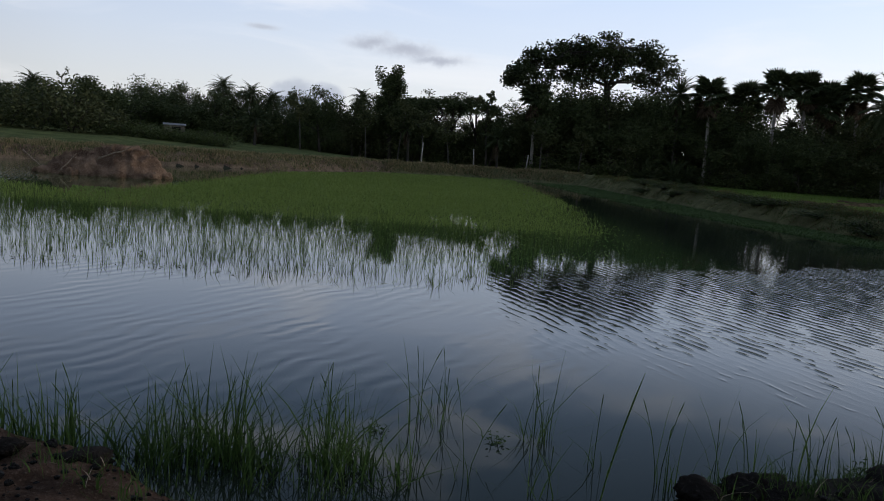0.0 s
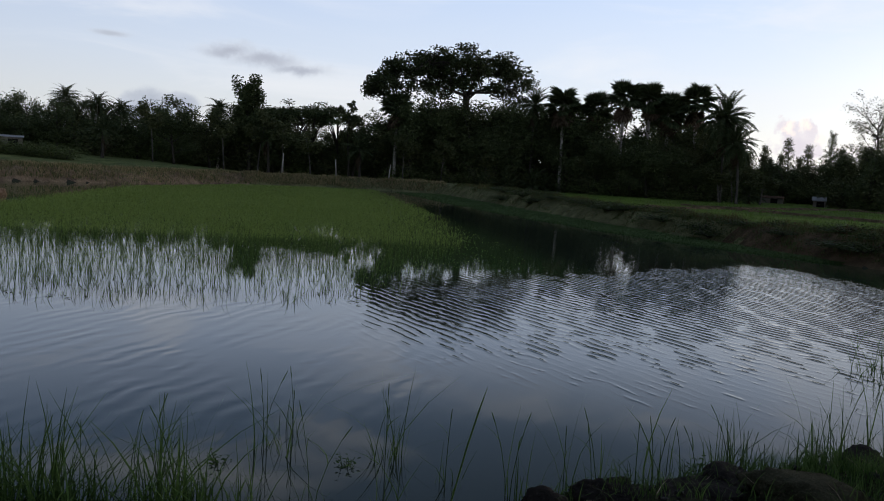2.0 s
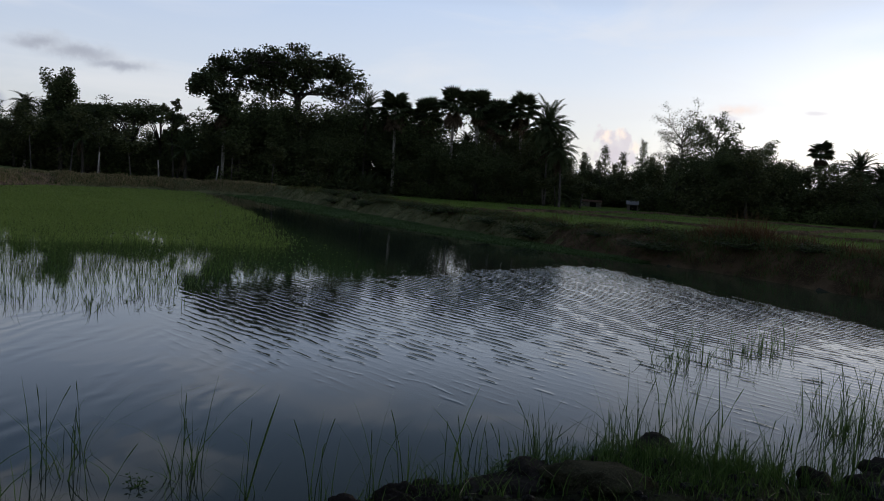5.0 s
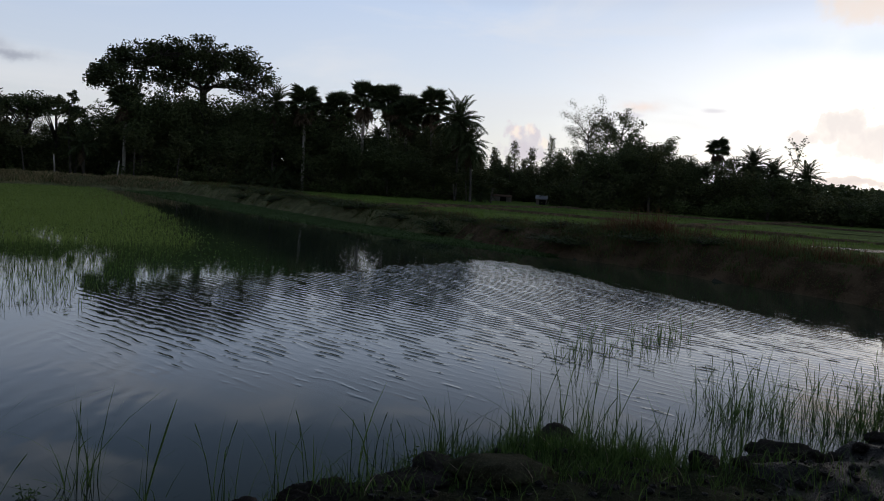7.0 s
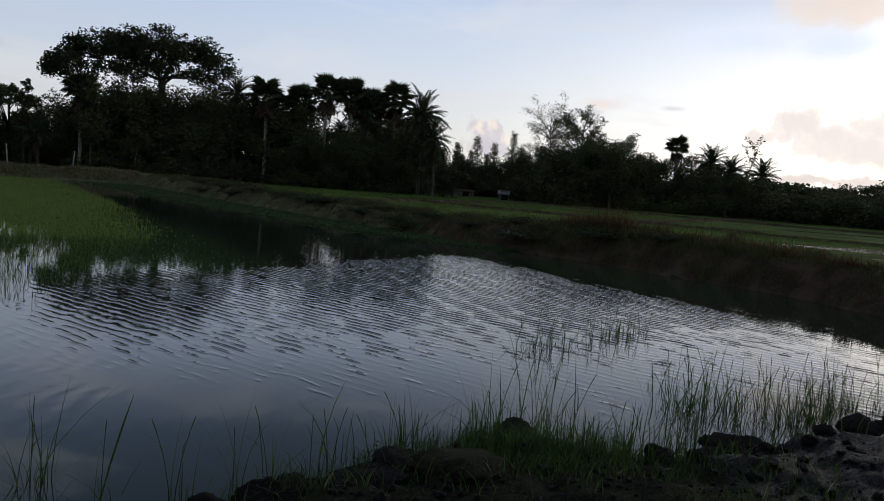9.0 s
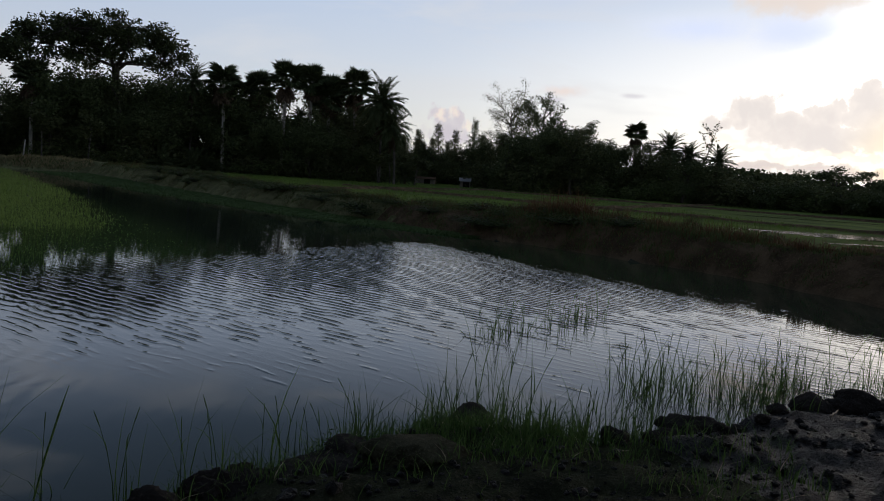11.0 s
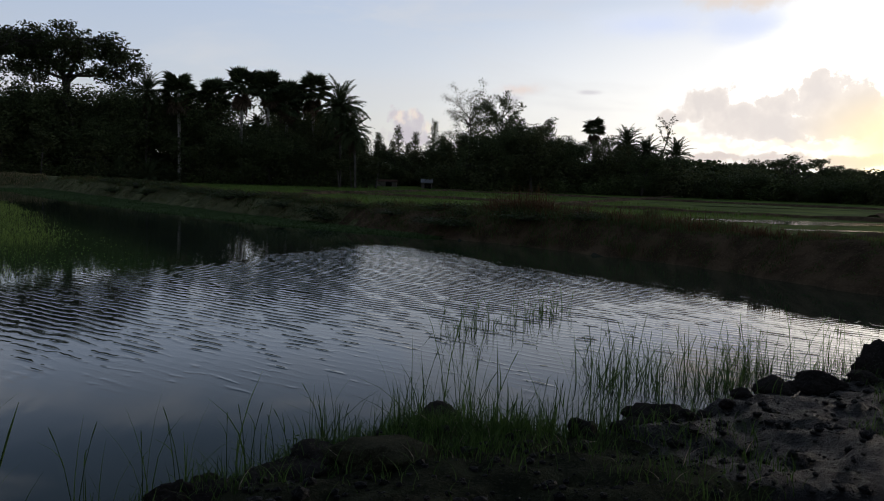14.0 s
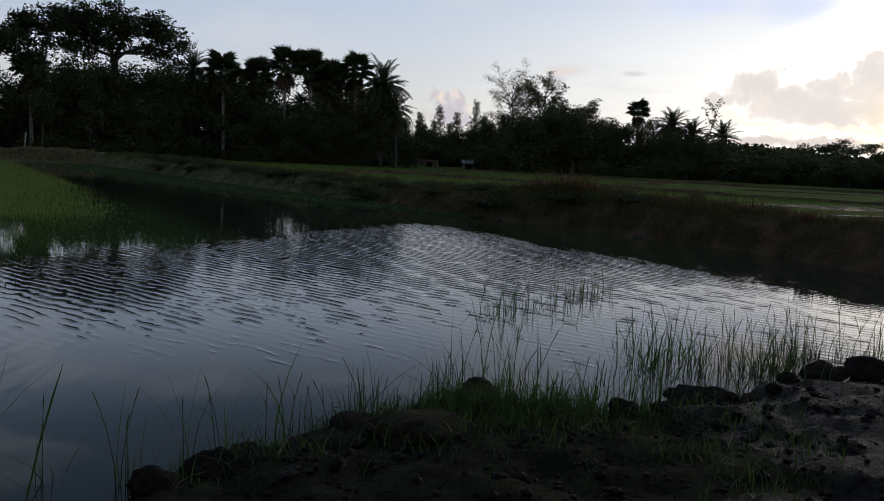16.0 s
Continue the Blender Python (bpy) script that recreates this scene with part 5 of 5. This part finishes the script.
def on_far_dyke(rng, n):
    x = rng.uniform(-31, 12, n)
    y = np.interp(x, [-31, -24, -16, -10.5, -6, 3, 10, 12], [38, 44, 50.5, 55, 66, 71, 69, 67]) + rng.uniform(-0.3, 4.5, n) * np.where(x < -5, 2.2, 1.0)
    return x, y, np.clip(0.8 + 0.5 * ripple(x, y, 0.9, 0.3), 0.2, 1.5) * np.where(x < -5, 0.95, 1.0)


def on_paddy(rng, n):
    y = 8 + 70 * rng.uniform(0, 1, n) ** 1.3
    x = np.interp(y, *EAST) + 3.6 + rng.uniform(0, 1, n) ** 1.4 * (11 + y * 0.5)
    return x, y, np.clip(0.9 + 0.3 * ripple(x, y, 0.5, 0.3), 0.4, 1.3)


POOLS = [(33.0, 17.6, 9.5), (30.5, 15.6, 2.6), (55, 33.5, 7.0)]
reed_bed()
drowned_weed()
floating_leaves()
weed_strip()
dyke_grass("dyke_grass", 120000, on_east_dyke, 0.2, 0.022, M_BANKGRASS, "rough olive grass covering the earth dyke", 15)
dyke_grass("dry_grass", 34000, on_east_dyke, 0.24, 0.016, M_RUST, "dry straw-coloured grass on the dyke's crown", 16)
dyke_grass("dyke_grass", 52000, on_far_dyke, 0.34, 0.035, M_TAN, "dry brown grass on the far dyke", 17)
dyke_grass("dyke_weeds", 40000, on_far_dyke, 0.3, 0.04, M_BANKGRASS, "patchy olive weeds over the far clay bank", 24)
dyke_grass("paddy_rice", 36000, on_paddy, 0.22, 0.03, M_RICE, "short green rice in the paddy", 18, 2, 0.3)


DYKE_BUSH = [shrub("dyke_bush", 47, 0.75, 0.9, M_BUSH, 1500, 0.075), shrub("dyke_bush", 48, 0.6, 1.1, M_BUSH, 1500, 0.07)]
for ob in DYKE_BUSH:
    tagged(ob, "low dark scrub bush on the earth dyke", "bush", "scrub on the dyke")
waiting = list(DYKE_BUSH)
dyke_rng = np.random.default_rng(27)
for k in range(44):
    y = 15.5 + 40 * (k / 43) ** 1.3 + dyke_rng.uniform(-0.5, 0.5)
    x = float(np.interp(y, *EAST)) + dyke_rng.uniform(0.3, 2.4)
    place_kind(DYKE_BUSH[k % 2], at(x, y, k * 63, dyke_rng.uniform(0.9, 1.6), dyke_rng.uniform(0.3, 0.55)), waiting)


def tuft(name, seed, x, y, n, height, spread, mat, label, lean=0.22, seedheads=0, width=0.0075):
    """A clump of long grass; some stalks carry a thin seed head."""
    rng = np.random.default_rng(seed)
    a, r = rng.uniform(0, math.tau, n), spread * np.sqrt(rng.uniform(0, 1, n))
    bx, by = r * np.cos(a), r * np.sin(a)
    h = height * np.clip(rng.gamma(4.0, 0.145, n), 0.15, 1.2)
    z0 = np.maximum(ground_height(x + bx, y + by), -0.12) - 0.02
    base = np.stack([bx, by, z0], 1)
    v, f = blades(base, h, width * rng.uniform(0.7, 1.5, n), lean + 0.16, rng, 4, 0.85)
    root = new(name)
    root.matrix_basis = Matrix.Translation((x, y, 0))
    part("foliage", mesh_from("foliage", v, f, [mat]), root)
    if seedheads:
        for k in range(seedheads):
            s = Soup()
            a, r = rng.uniform(0, math.tau), spread * rng.uniform(0, 0.8)
            px, py = r * math.cos(a), r * math.sin(a)
            hh = height * rng.uniform(0.65, 1.08)
            lx, ly = rng.normal(0, 0.16, 2) * hh
            pts = [(px + lx * u * u, py + ly * u * u, hh * u - 0.05) for u in (0, 0.3, 0.6, 0.85, 1.0)]
            s.tube(pts, [0.0035, 0.003, 0.0025, 0.002, 0.0015], 4)
            tip, low = np.array(pts[-1]), np.array(pts[-2])
            s.tube([low, low + (tip - low) * 0.3, low + (tip - low) * 0.75, tip], [0.002, 0.0034, 0.0028, 0.001], 5)
            joint = np.array(pts[2])
            lv, lf = blades(joint[None], np.array([hh * 0.3]), np.array([0.008]), 0.8, rng, 3, 0.3)
            s.add(lv, lf)
            part("seed_stalk", s.mesh("seed_stalk", [M_GRASS]), root, "thin stalk with a narrow seed head")
    return tagged(root, label, "grass", "grass tufts along the shore")


def herb(seed, x, y, height):
    """A small leafy water herb."""
    rng = np.random.default_rng(seed)
    stems, c = [], []
    for k in range(6):
        s = Soup()
        stems.append(s)
        a = rng.uniform(0, math.tau)
        b, _ = bend_line((0, 0, -0.05), (0.5 * math.cos(a), 0.5 * math.sin(a), 1), height * rng.uniform(0.7, 1.2), 4, rng, 0.12)
        s.tube(b, [0.004, 0.0035, 0.003, 0.0025, 0.002], 4)
        for q in b[1:]:
            c.append(q + rng.normal(0, 0.02, (5, 3)))
    root = new("water_herb")
    root.matrix_basis = Matrix.Translation((x, y, max(float(ground_height(np.array([x]), np.array([y]))[0]), 0)))
    for s in stems:
        part("stem", s.mesh("stem", [M_GRASS]), root)
    leaves = Soup()
    leaves.add_quads(leaf_quads(np.concatenate(c)[::2], 0.03, rng, 0.4, 0.4))
    part("foliage", leaves.mesh("foliage", [M_GRASS]), root)
    tagged(root, "small leafy herb growing in the shallow margin", "herb", "water herbs")


DENSE = [(-2.5, 4.68), (-2.24, 4.66), (-1.98, 4.62), (-1.74, 4.58), (-1.5, 4.6), (-1.28, 4.7), (-1.1, 4.6), (-0.85, 4.66), (-0.64, 4.66), (-0.47, 4.7), (-0.18, 4.5), (-1.35, 4.4), (-0.9, 4.35), (-0.5, 4.3)]
for k, (x, y) in enumerate(DENSE):
    full = k in (4, 5, 6, 9)
    tuft("grass_tuft", 200 + k, x, y, 165 if full else 80, 0.64 if full else 0.52, 0.2, M_GRASS, "thick tuft of long green grass in the water margin" if full else "loose tuft of green grass at the water's edge", 0.2, 2, 0.0105)
SPARSE = [(-0.76, 5.4), (-0.04, 5.5), (0.16, 5.42), (0.8, 5.3), (1.13, 4.88), (1.5, 4.6), (1.8, 4.66), (2.0, 4.7), (2.36, 4.9), (2.48, 4.95), (0.11, 5.9), (0.3, 4.6), (0.7, 4.3)]
for k, (x, y) in enumerate(SPARSE):
    thick = k == 3
    tuft("grass_tuft", 230 + k, x, y, 40 if thick else 13, 0.62, 0.11, M_GRASS, "small dense tuft of grass standing in water" if thick else "few thin grass blades standing in shallow water", 0.22, 2 if k % 2 else 1)
SHORE = [(3.16, 5.13, 0.41, 20), (3.27, 5.13, 0.35, 30), (3.42, 5.11, 0.21, 16), (3.79, 5.09, 0.37, 60), (3.9, 5.1, 0.7, 8), (4.09, 4.75, 0.78, 14), (4.18, 4.59, 0.59, 22), (4.26, 4.42, 0.41, 26), (4.42, 4.32, 0.46, 34), (4.58, 4.29, 0.44, 26), (5.16, 4.48, 0.56, 14), (5.18, 4.3, 0.64, 20), (4.04, 4.89, 0.42, 16), (2.71, 5.02, 0.31, 14), (2.78, 4.85, 0.38, 10)]
for k, (x, y, h, n) in enumerate(SHORE):
    lush = n > 30
    tuft("grass_tuft", 260 + k, x, y, int(n * 2.8), h * 1.25, 0.14, M_GRASS, "lush green grass tuft beside a dark mud clod" if lush else "upright thin grass by the muddy shore", 0.2, 1 if n < 20 else 2)
for k, (x, y) in enumerate([(3.55, 4.62), (4.12, 4.28), (4.26, 4.12), (4.2, 4.5), (3.3, 4.8), (2.95, 4.8), (3.95, 4.42), (4.02, 4.12), (3.62, 4.4), (4.38, 4.02), (3.85, 4.2)]):
    tuft("grass_tuft", 280 + k, x, y, 55, 0.4 - 0.1 * (k % 3 == 2) - 0.12 * (k > 5), 0.15, M_GRASS, "leafy green grass tuft on the muddy bank", 0.3, 0, 0.0085)
MID = [(6.2, 7.7), (6.55, 7.9), (6.9, 7.95), (7.1, 8.1), (7.5, 7.85), (7.75, 8.3), (8.1, 8.2), (8.5, 8.4), (8.8, 8.6)]
for k, (x, y) in enumerate(MID):
    tuft("reed_tuft", 290 + k, x, y, 34, 0.5, 0.26, M_GRASS, "sparse reed blades standing in open water", 0.15, 2, 0.009)
REEDY = [(6.6, 5.9), (6.04, 5.25), (6.34, 5.32), (6.15, 4.97), (6.3, 4.75), (6.57, 4.74), (6.75, 4.66), (6.95, 4.62), (7.2, 4.66), (7.55, 4.75), (7.86, 4.76), (8.19, 4.72), (8.45, 4.6), (8.75, 4.5), (9.1, 4.5), (9.5, 4.5), (7.0, 5.1), (6.7, 5.3), (7.5, 5.2), (8.2, 5.1), (6.25, 4.12), (6.5, 4.1), (5.75, 4.2), (7.9, 4.0)]
for k, (x, y) in enumerate(REEDY):
    lush = k in (7, 8, 9, 10)
    tuft("reed_tuft", 310 + k, x, y, 95 if lush else 34 + 8 * (k * 7 % 5), 0.44 + 0.06 * (k * 7 % 5) if k < 20 else 0.36, 0.2, M_GRASS, "bright green reed tuft on the shore" if lush else "thin criss-crossing reeds at the water's edge", 0.42, 3, 0.0075)
for k, (x, y) in enumerate([(16.8, 18.4), (17.1, 18.9), (16.7, 19.3), (17.2, 18.1), (16.9, 17.6), (17.1, 19.9), (17.4, 15.2), (17.2, 14.4), (17.6, 13.4), (17.3, 16.4), (17.3, 12.4), (17.5, 11.3), (17.1, 10.4), (17.4, 16.9), (17.0, 20.8), (16.6, 22.0), (17.5, 14.0), (17.2, 9.4)]):
    zz = float(ground_height(np.array([x]), np.array([y]))[0])
    tuft("dry_tuft", 360 + k, x, y, 230, 0.85 - 0.35 * (k > 5) - 0.15 * (k > 9), 0.42, M_RUST, "dry reddish-brown grass clump on the dyke's crown", 0.55, 4, 0.018)
for k, (x, y) in enumerate([(0.5, 5.2), (2.9, 5.1), (-0.3, 5.3)]):
    herb(340 + k, x, y, 0.12)


def lone_stalk(x, y, height, lean_x, seed):
    s = Soup()
    rng = np.random.default_rng(seed)
    pts = [(lean_x * u ** 1.6, 0.02 * u, height * u - 0.05) for u in (0, 0.25, 0.45, 0.7, 0.88, 1.0)]
    s.tube(pts, [0.0045, 0.0045, 0.004, 0.0045, 0.0045, 0.001], 5)
    root = new("grass_stalk")
    root.matrix_basis = Matrix.Translation((x, y, -0.02))
    part("stem", s.mesh("stem", [M_GRASS], True), root)
    b, f = blades(np.array([pts[2]]), np.array([0.22]), np.array([0.009]), 0.9, rng, 4, 0.1)
    part("leaf", mesh_from("leaf", b, f, [M_GRASS]), root)
    tagged(root, "single tall grass stalk leaning out of the water", "grass")


lone_stalk(0.86, 3.75, 1.0, 0.2, 5)


def near_grass():
    """Short grass over the muddy near bank."""
    rng = np.random.default_rng(31)
    n = 130000
    x, y = rng.uniform(-3.2, 9.5, n), rng.uniform(2.2, 5.0, n)
    green = 0.95 * np.exp(-((x - 3.9) / 0.8) ** 2 - ((y - 4.4) / 0.6) ** 2) + 0.5 * np.exp(-((x - 7.2) / 0.8) ** 2 - ((y - 4.3) / 0.3) ** 2) + 0.10 * (ripple(x, y, 1.6, 0.4) > 0.4) + 0.18 * np.exp(-((x - 2.2) / 0.7) ** 2 - ((y - 4.4) / 0.4) ** 2)
    keep = (pond_distance(x, y) > 0.02) & (rng.uniform(0, 1, n) < green)
    x, y = x[keep], y[keep]
    z = ground_height(x, y) - 0.01
    v, f = blades(np.stack([x, y, z], 1), rng.uniform(0.04, 0.17, len(x)), rng.uniform(0.003, 0.008, len(x)), 0.6, rng, 3)
    pale = rng.integers(0, len(x), 130)
    pv, pf = blades(np.stack([x[pale], y[pale], z[pale]], 1), rng.uniform(0.06, 0.14, 130), rng.uniform(0.004, 0.008, 130), 1.1, rng, 3)
    tagged(new("dry_blades", mesh_from("dry_blades", pv, pf, [M_STICK])), "pale dead grass blades strewn over the muddy bank", "grass", kind="stuff")
    tagged(new("short_grass", mesh_from("short_grass", v, f, [M_GRASS])), "short damp green grass over muddy ground", "grass", kind="stuff")


near_grass()


def clod(name, seed, x, y, size, mat, label, sink=0.25):
    """A lump of dug mud: faceted, worn and uneven."""
    rng = np.random.default_rng(seed)
    bm = bmesh.new()
    bmesh.ops.create_icosphere(bm, subdivisions=4, radius=1.0)
    o = Vector(rng.uniform(-50, 50, 3))
    for v in bm.verts:
        p = v.co.copy()
        k = 1 + 0.36 * noise.noise(p * 1.2 + o) + 0.22 * abs(noise.noise(p * 2.3 + o)) - 0.14 * abs(noise.noise(p * 3.9 + o)) + 0.09 * noise.noise(p * 5.5 + o) + 0.06 * noise.noise(p * 10 + o)
        v.co = Vector((p.x * size[0], p.y * size[1], p.z * size[2])) * k
    me = bpy.data.meshes.new(name)
    bm.to_mesh(me)
    me.polygons.foreach_set("use_smooth", np.ones(len(me.polygons), dtype=bool))
    me.materials.append(mat)
    ob = new(name, me)
    z = max(float(ground_height(np.array([x]), np.array([y]))[0]), 0.0)
    ob.matrix_basis = Matrix.Translation((x, y, z + size[2] * (1 - sink) * 0.45)) @ Matrix.Rotation(rng.uniform(0, 6), 4, "Z")
    return tagged(ob, label, "mud clod", "clods along the shore")


clod("mud_clod", 1, 2.98, 4.06, (0.3, 0.2, 0.09), M_MOSS, "broad flat mossy mud lump at the water's edge")
clod("mud_clod", 2, 2.44, 4.20, (0.26, 0.18, 0.06), M_CLOD, "rounded dark mud lump in the shallows")
clod("mud_clod", 3, 3.80, 4.64, (0.16, 0.13, 0.105), M_CLOD, "small upright dark clod among grass")
clod("mud_clod", 4, 4.52, 3.95, (0.11, 0.10, 0.10), M_CLOD, "knobbly dark clod by the waterline")
clod("mud_clod", 5, 5.14, 3.98, (0.2, 0.15, 0.12), M_CLOD, "dark broken clod on the bank's edge")
clod("mud_clod", 6, 5.5, 4.02, (0.32, 0.18, 0.14), M_CLOD, "long dark ridge of mud at the waterline")
clod("mud_clod", 7, 6.8, 3.93, (0.16, 0.14, 0.12), M_CLOD, "rounded dark clod below reeds")
clod("mud_clod", 8, 7.25, 3.78, (0.22, 0.17, 0.11), M_CLOD, "low wide mud lump on the shore")
clod("mud_clod", 9, 8.55, 3.78, (0.28, 0.24, 0.33), M_CLOD, "tall dark boulder-like clod beside the reeds")
clod("mud_clod", 10, 2.0, 4.26, (0.2, 0.15, 0.045), M_CLOD, "low dark mud lump at the water's edge")
clod("mud_clod", 13, 2.70, 4.34, (0.18, 0.15, 0.055), M_CLOD, "dark rounded mud lump beside a mossy one")
clod("mud_clod", 11, -1.75, 4.05, (0.12, 0.09, 0.04), M_CLOD, "low reddish-brown clod on the muddy shore")
clod("mud_clod", 12, -2.2, 4.05, (0.11, 0.09, 0.05), M_CLOD, "crumbled brown clod beside long grass")


crumb_rng = np.random.default_rng(19)
for k in range(34):
    cx = crumb_rng.uniform(1.4, 9.3)
    cy = float(np.interp(cx, [1.3, 2.0, 2.9, 4.1, 4.5, 5.2, 6.3, 7.6, 8.6, 10.5], [4.25, 4.6, 4.85, 4.95, 4.1, 4.0, 4.1, 3.95, 3.7, 3.2])) - abs(crumb_rng.normal(0.05, 0.22))
    r = crumb_rng.uniform(0.035, 0.095)
    clod("mud_clod", 400 + k, cx, cy, (r * 1.3, r, r * 0.8), M_CLOD, "small crumbled clod of dark mud on the shore")


def soil_crumbs():
    rng = np.random.default_rng(9)
    s = Soup()
    bm = bmesh.new()
    bmesh.ops.create_icosphere(bm, subdivisions=1, radius=1.0)
    bv = np.array([v.co[:] for v in bm.verts])
    bf = [tuple(v.index for v in f.verts) for f in bm.faces]
    n = 5200
    x, y = rng.uniform(-3.2, 10, n), rng.uniform(1.8, 4.6, n)
    keep = pond_distance(x, y) > 0.03
    x, y = x[keep], y[keep]
    z = ground_height(x, y)
    for px, py, pz in zip(x, y, z):
        r = min(rng.exponential(0.009) + 0.004, 0.05)
        s.add(bv * (1 + rng.normal(0, 0.14, bv.shape)) * r * np.array([1, 1, 0.7]) + [px, py, pz + r * 0.25], bf)
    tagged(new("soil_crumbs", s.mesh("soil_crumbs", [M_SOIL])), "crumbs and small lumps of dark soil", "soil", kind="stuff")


soil_crumbs()


def twig(x, y, length, turn, radius, label, mat=M_STICK, tilt=3.0, z=None):
    s = Soup()
    rng = np.random.default_rng(int(abs(x * 100)))
    pts = [(length * (u - 0.5), rng.normal(0, 0.015 * length), rng.normal(0, 0.012 * length)) for u in np.linspace(0, 1, 6)]
    s.tube(pts, [radius * q for q in (1, 0.95, 0.9, 0.8, 0.65, 0.4)], 6)
    ob = new("stick", s.mesh("stick", [mat], True))
    z = float(ground_height(np.array([x]), np.array([y]))[0]) + radius if z is None else z
    ob.matrix_basis = pose(x, y, z, 0, tilt, turn)
    return tagged(ob, label, "stick")


twig(6.5, 3.55, 0.32, 20, 0.009, "short dry twig lying on dark mud")
twig(4.35, 3.75, 0.2, 5, 0.006, "pale bit of straw on muddy grass")


# ---- the dug mound in the pond ----


def mound():
    rng = np.random.default_rng(4)
    n, m = 110, 44
    rows = []
    for j in range(m + 1):
        r = j / m
        for i in range(n):
            a = math.tau * i / n
            ex, ey = 2.9 * (1 + 0.1 * math.sin(3 * a)), 1.5 * (1 + 0.1 * math.sin(2 * a + 1))
            x, y = ex * r * math.cos(a), ey * r * math.sin(a)
            crag = abs(noise.noise(Vector((x * 1.1, y * 1.1, 3)))) * 0.9 + abs(noise.noise(Vector((x * 2.6, y * 2.6, 7)))) * 0.5 + noise.noise(Vector((x * 5, y * 5, 1))) * 0.22 + noise.noise(Vector((x * 9, y * 9, 5))) * 0.1
            z = (1.75 - crag * 1.1) * (1 - r ** 3.2) * (0.82 + 0.18 * math.cos(a)) - 0.15 * r
            block = round(z * 4) / 4
            rows.append((x + 0.18 * noise.noise(Vector((y * 3, z * 3, 2))), y + 0.18 * noise.noise(Vector((x * 3, z * 3, 4))), min(0.55 * z + 0.45 * block, 1.38 - 0.3 * crag)))
    faces = [(j * n + i, j * n + (i + 1) % n, (j + 1) * n + (i + 1) % n, (j + 1) * n + i) for j in range(m) for i in range(n)]
    me = mesh_from("earth_mound", rows, faces, [M_MOUND], True)
    ob = new("earth_mound", me)
    ob.matrix_basis = Matrix.Translation((-14.5, 34.4, -0.05))
    tagged(ob, "heap of dug reddish-brown clay standing in the pond", "mound")


mound()
mound_rng = np.random.default_rng(12)
for k in range(16):
    a = mound_rng.uniform(-2.6, 0.6)
    r = mound_rng.uniform(0.1, 0.3)
    ob = clod("clay_lump", 600 + k, -14.5 + 2.75 * math.cos(a), 34.4 + 1.5 * math.sin(a), (r, r * 0.8, r * 0.75), M_MOUND, "broken lump of reddish clay at the heap's foot")
    ob.location.z = r * 0.25
twig(-13.2, 32.9, 1.7, 8, 0.03, "long pale stick lying across the clay heap", tilt=-22, z=1.05)
twig(-15.2, 32.8, 1.0, 30, 0.025, "pale stick leaning on the clay heap", tilt=-50, z=0.5)
twig(-17.3, 34.0, 1.1, -20, 0.03, "dead stick poking out beside the clay heap", tilt=32, z=0.55)
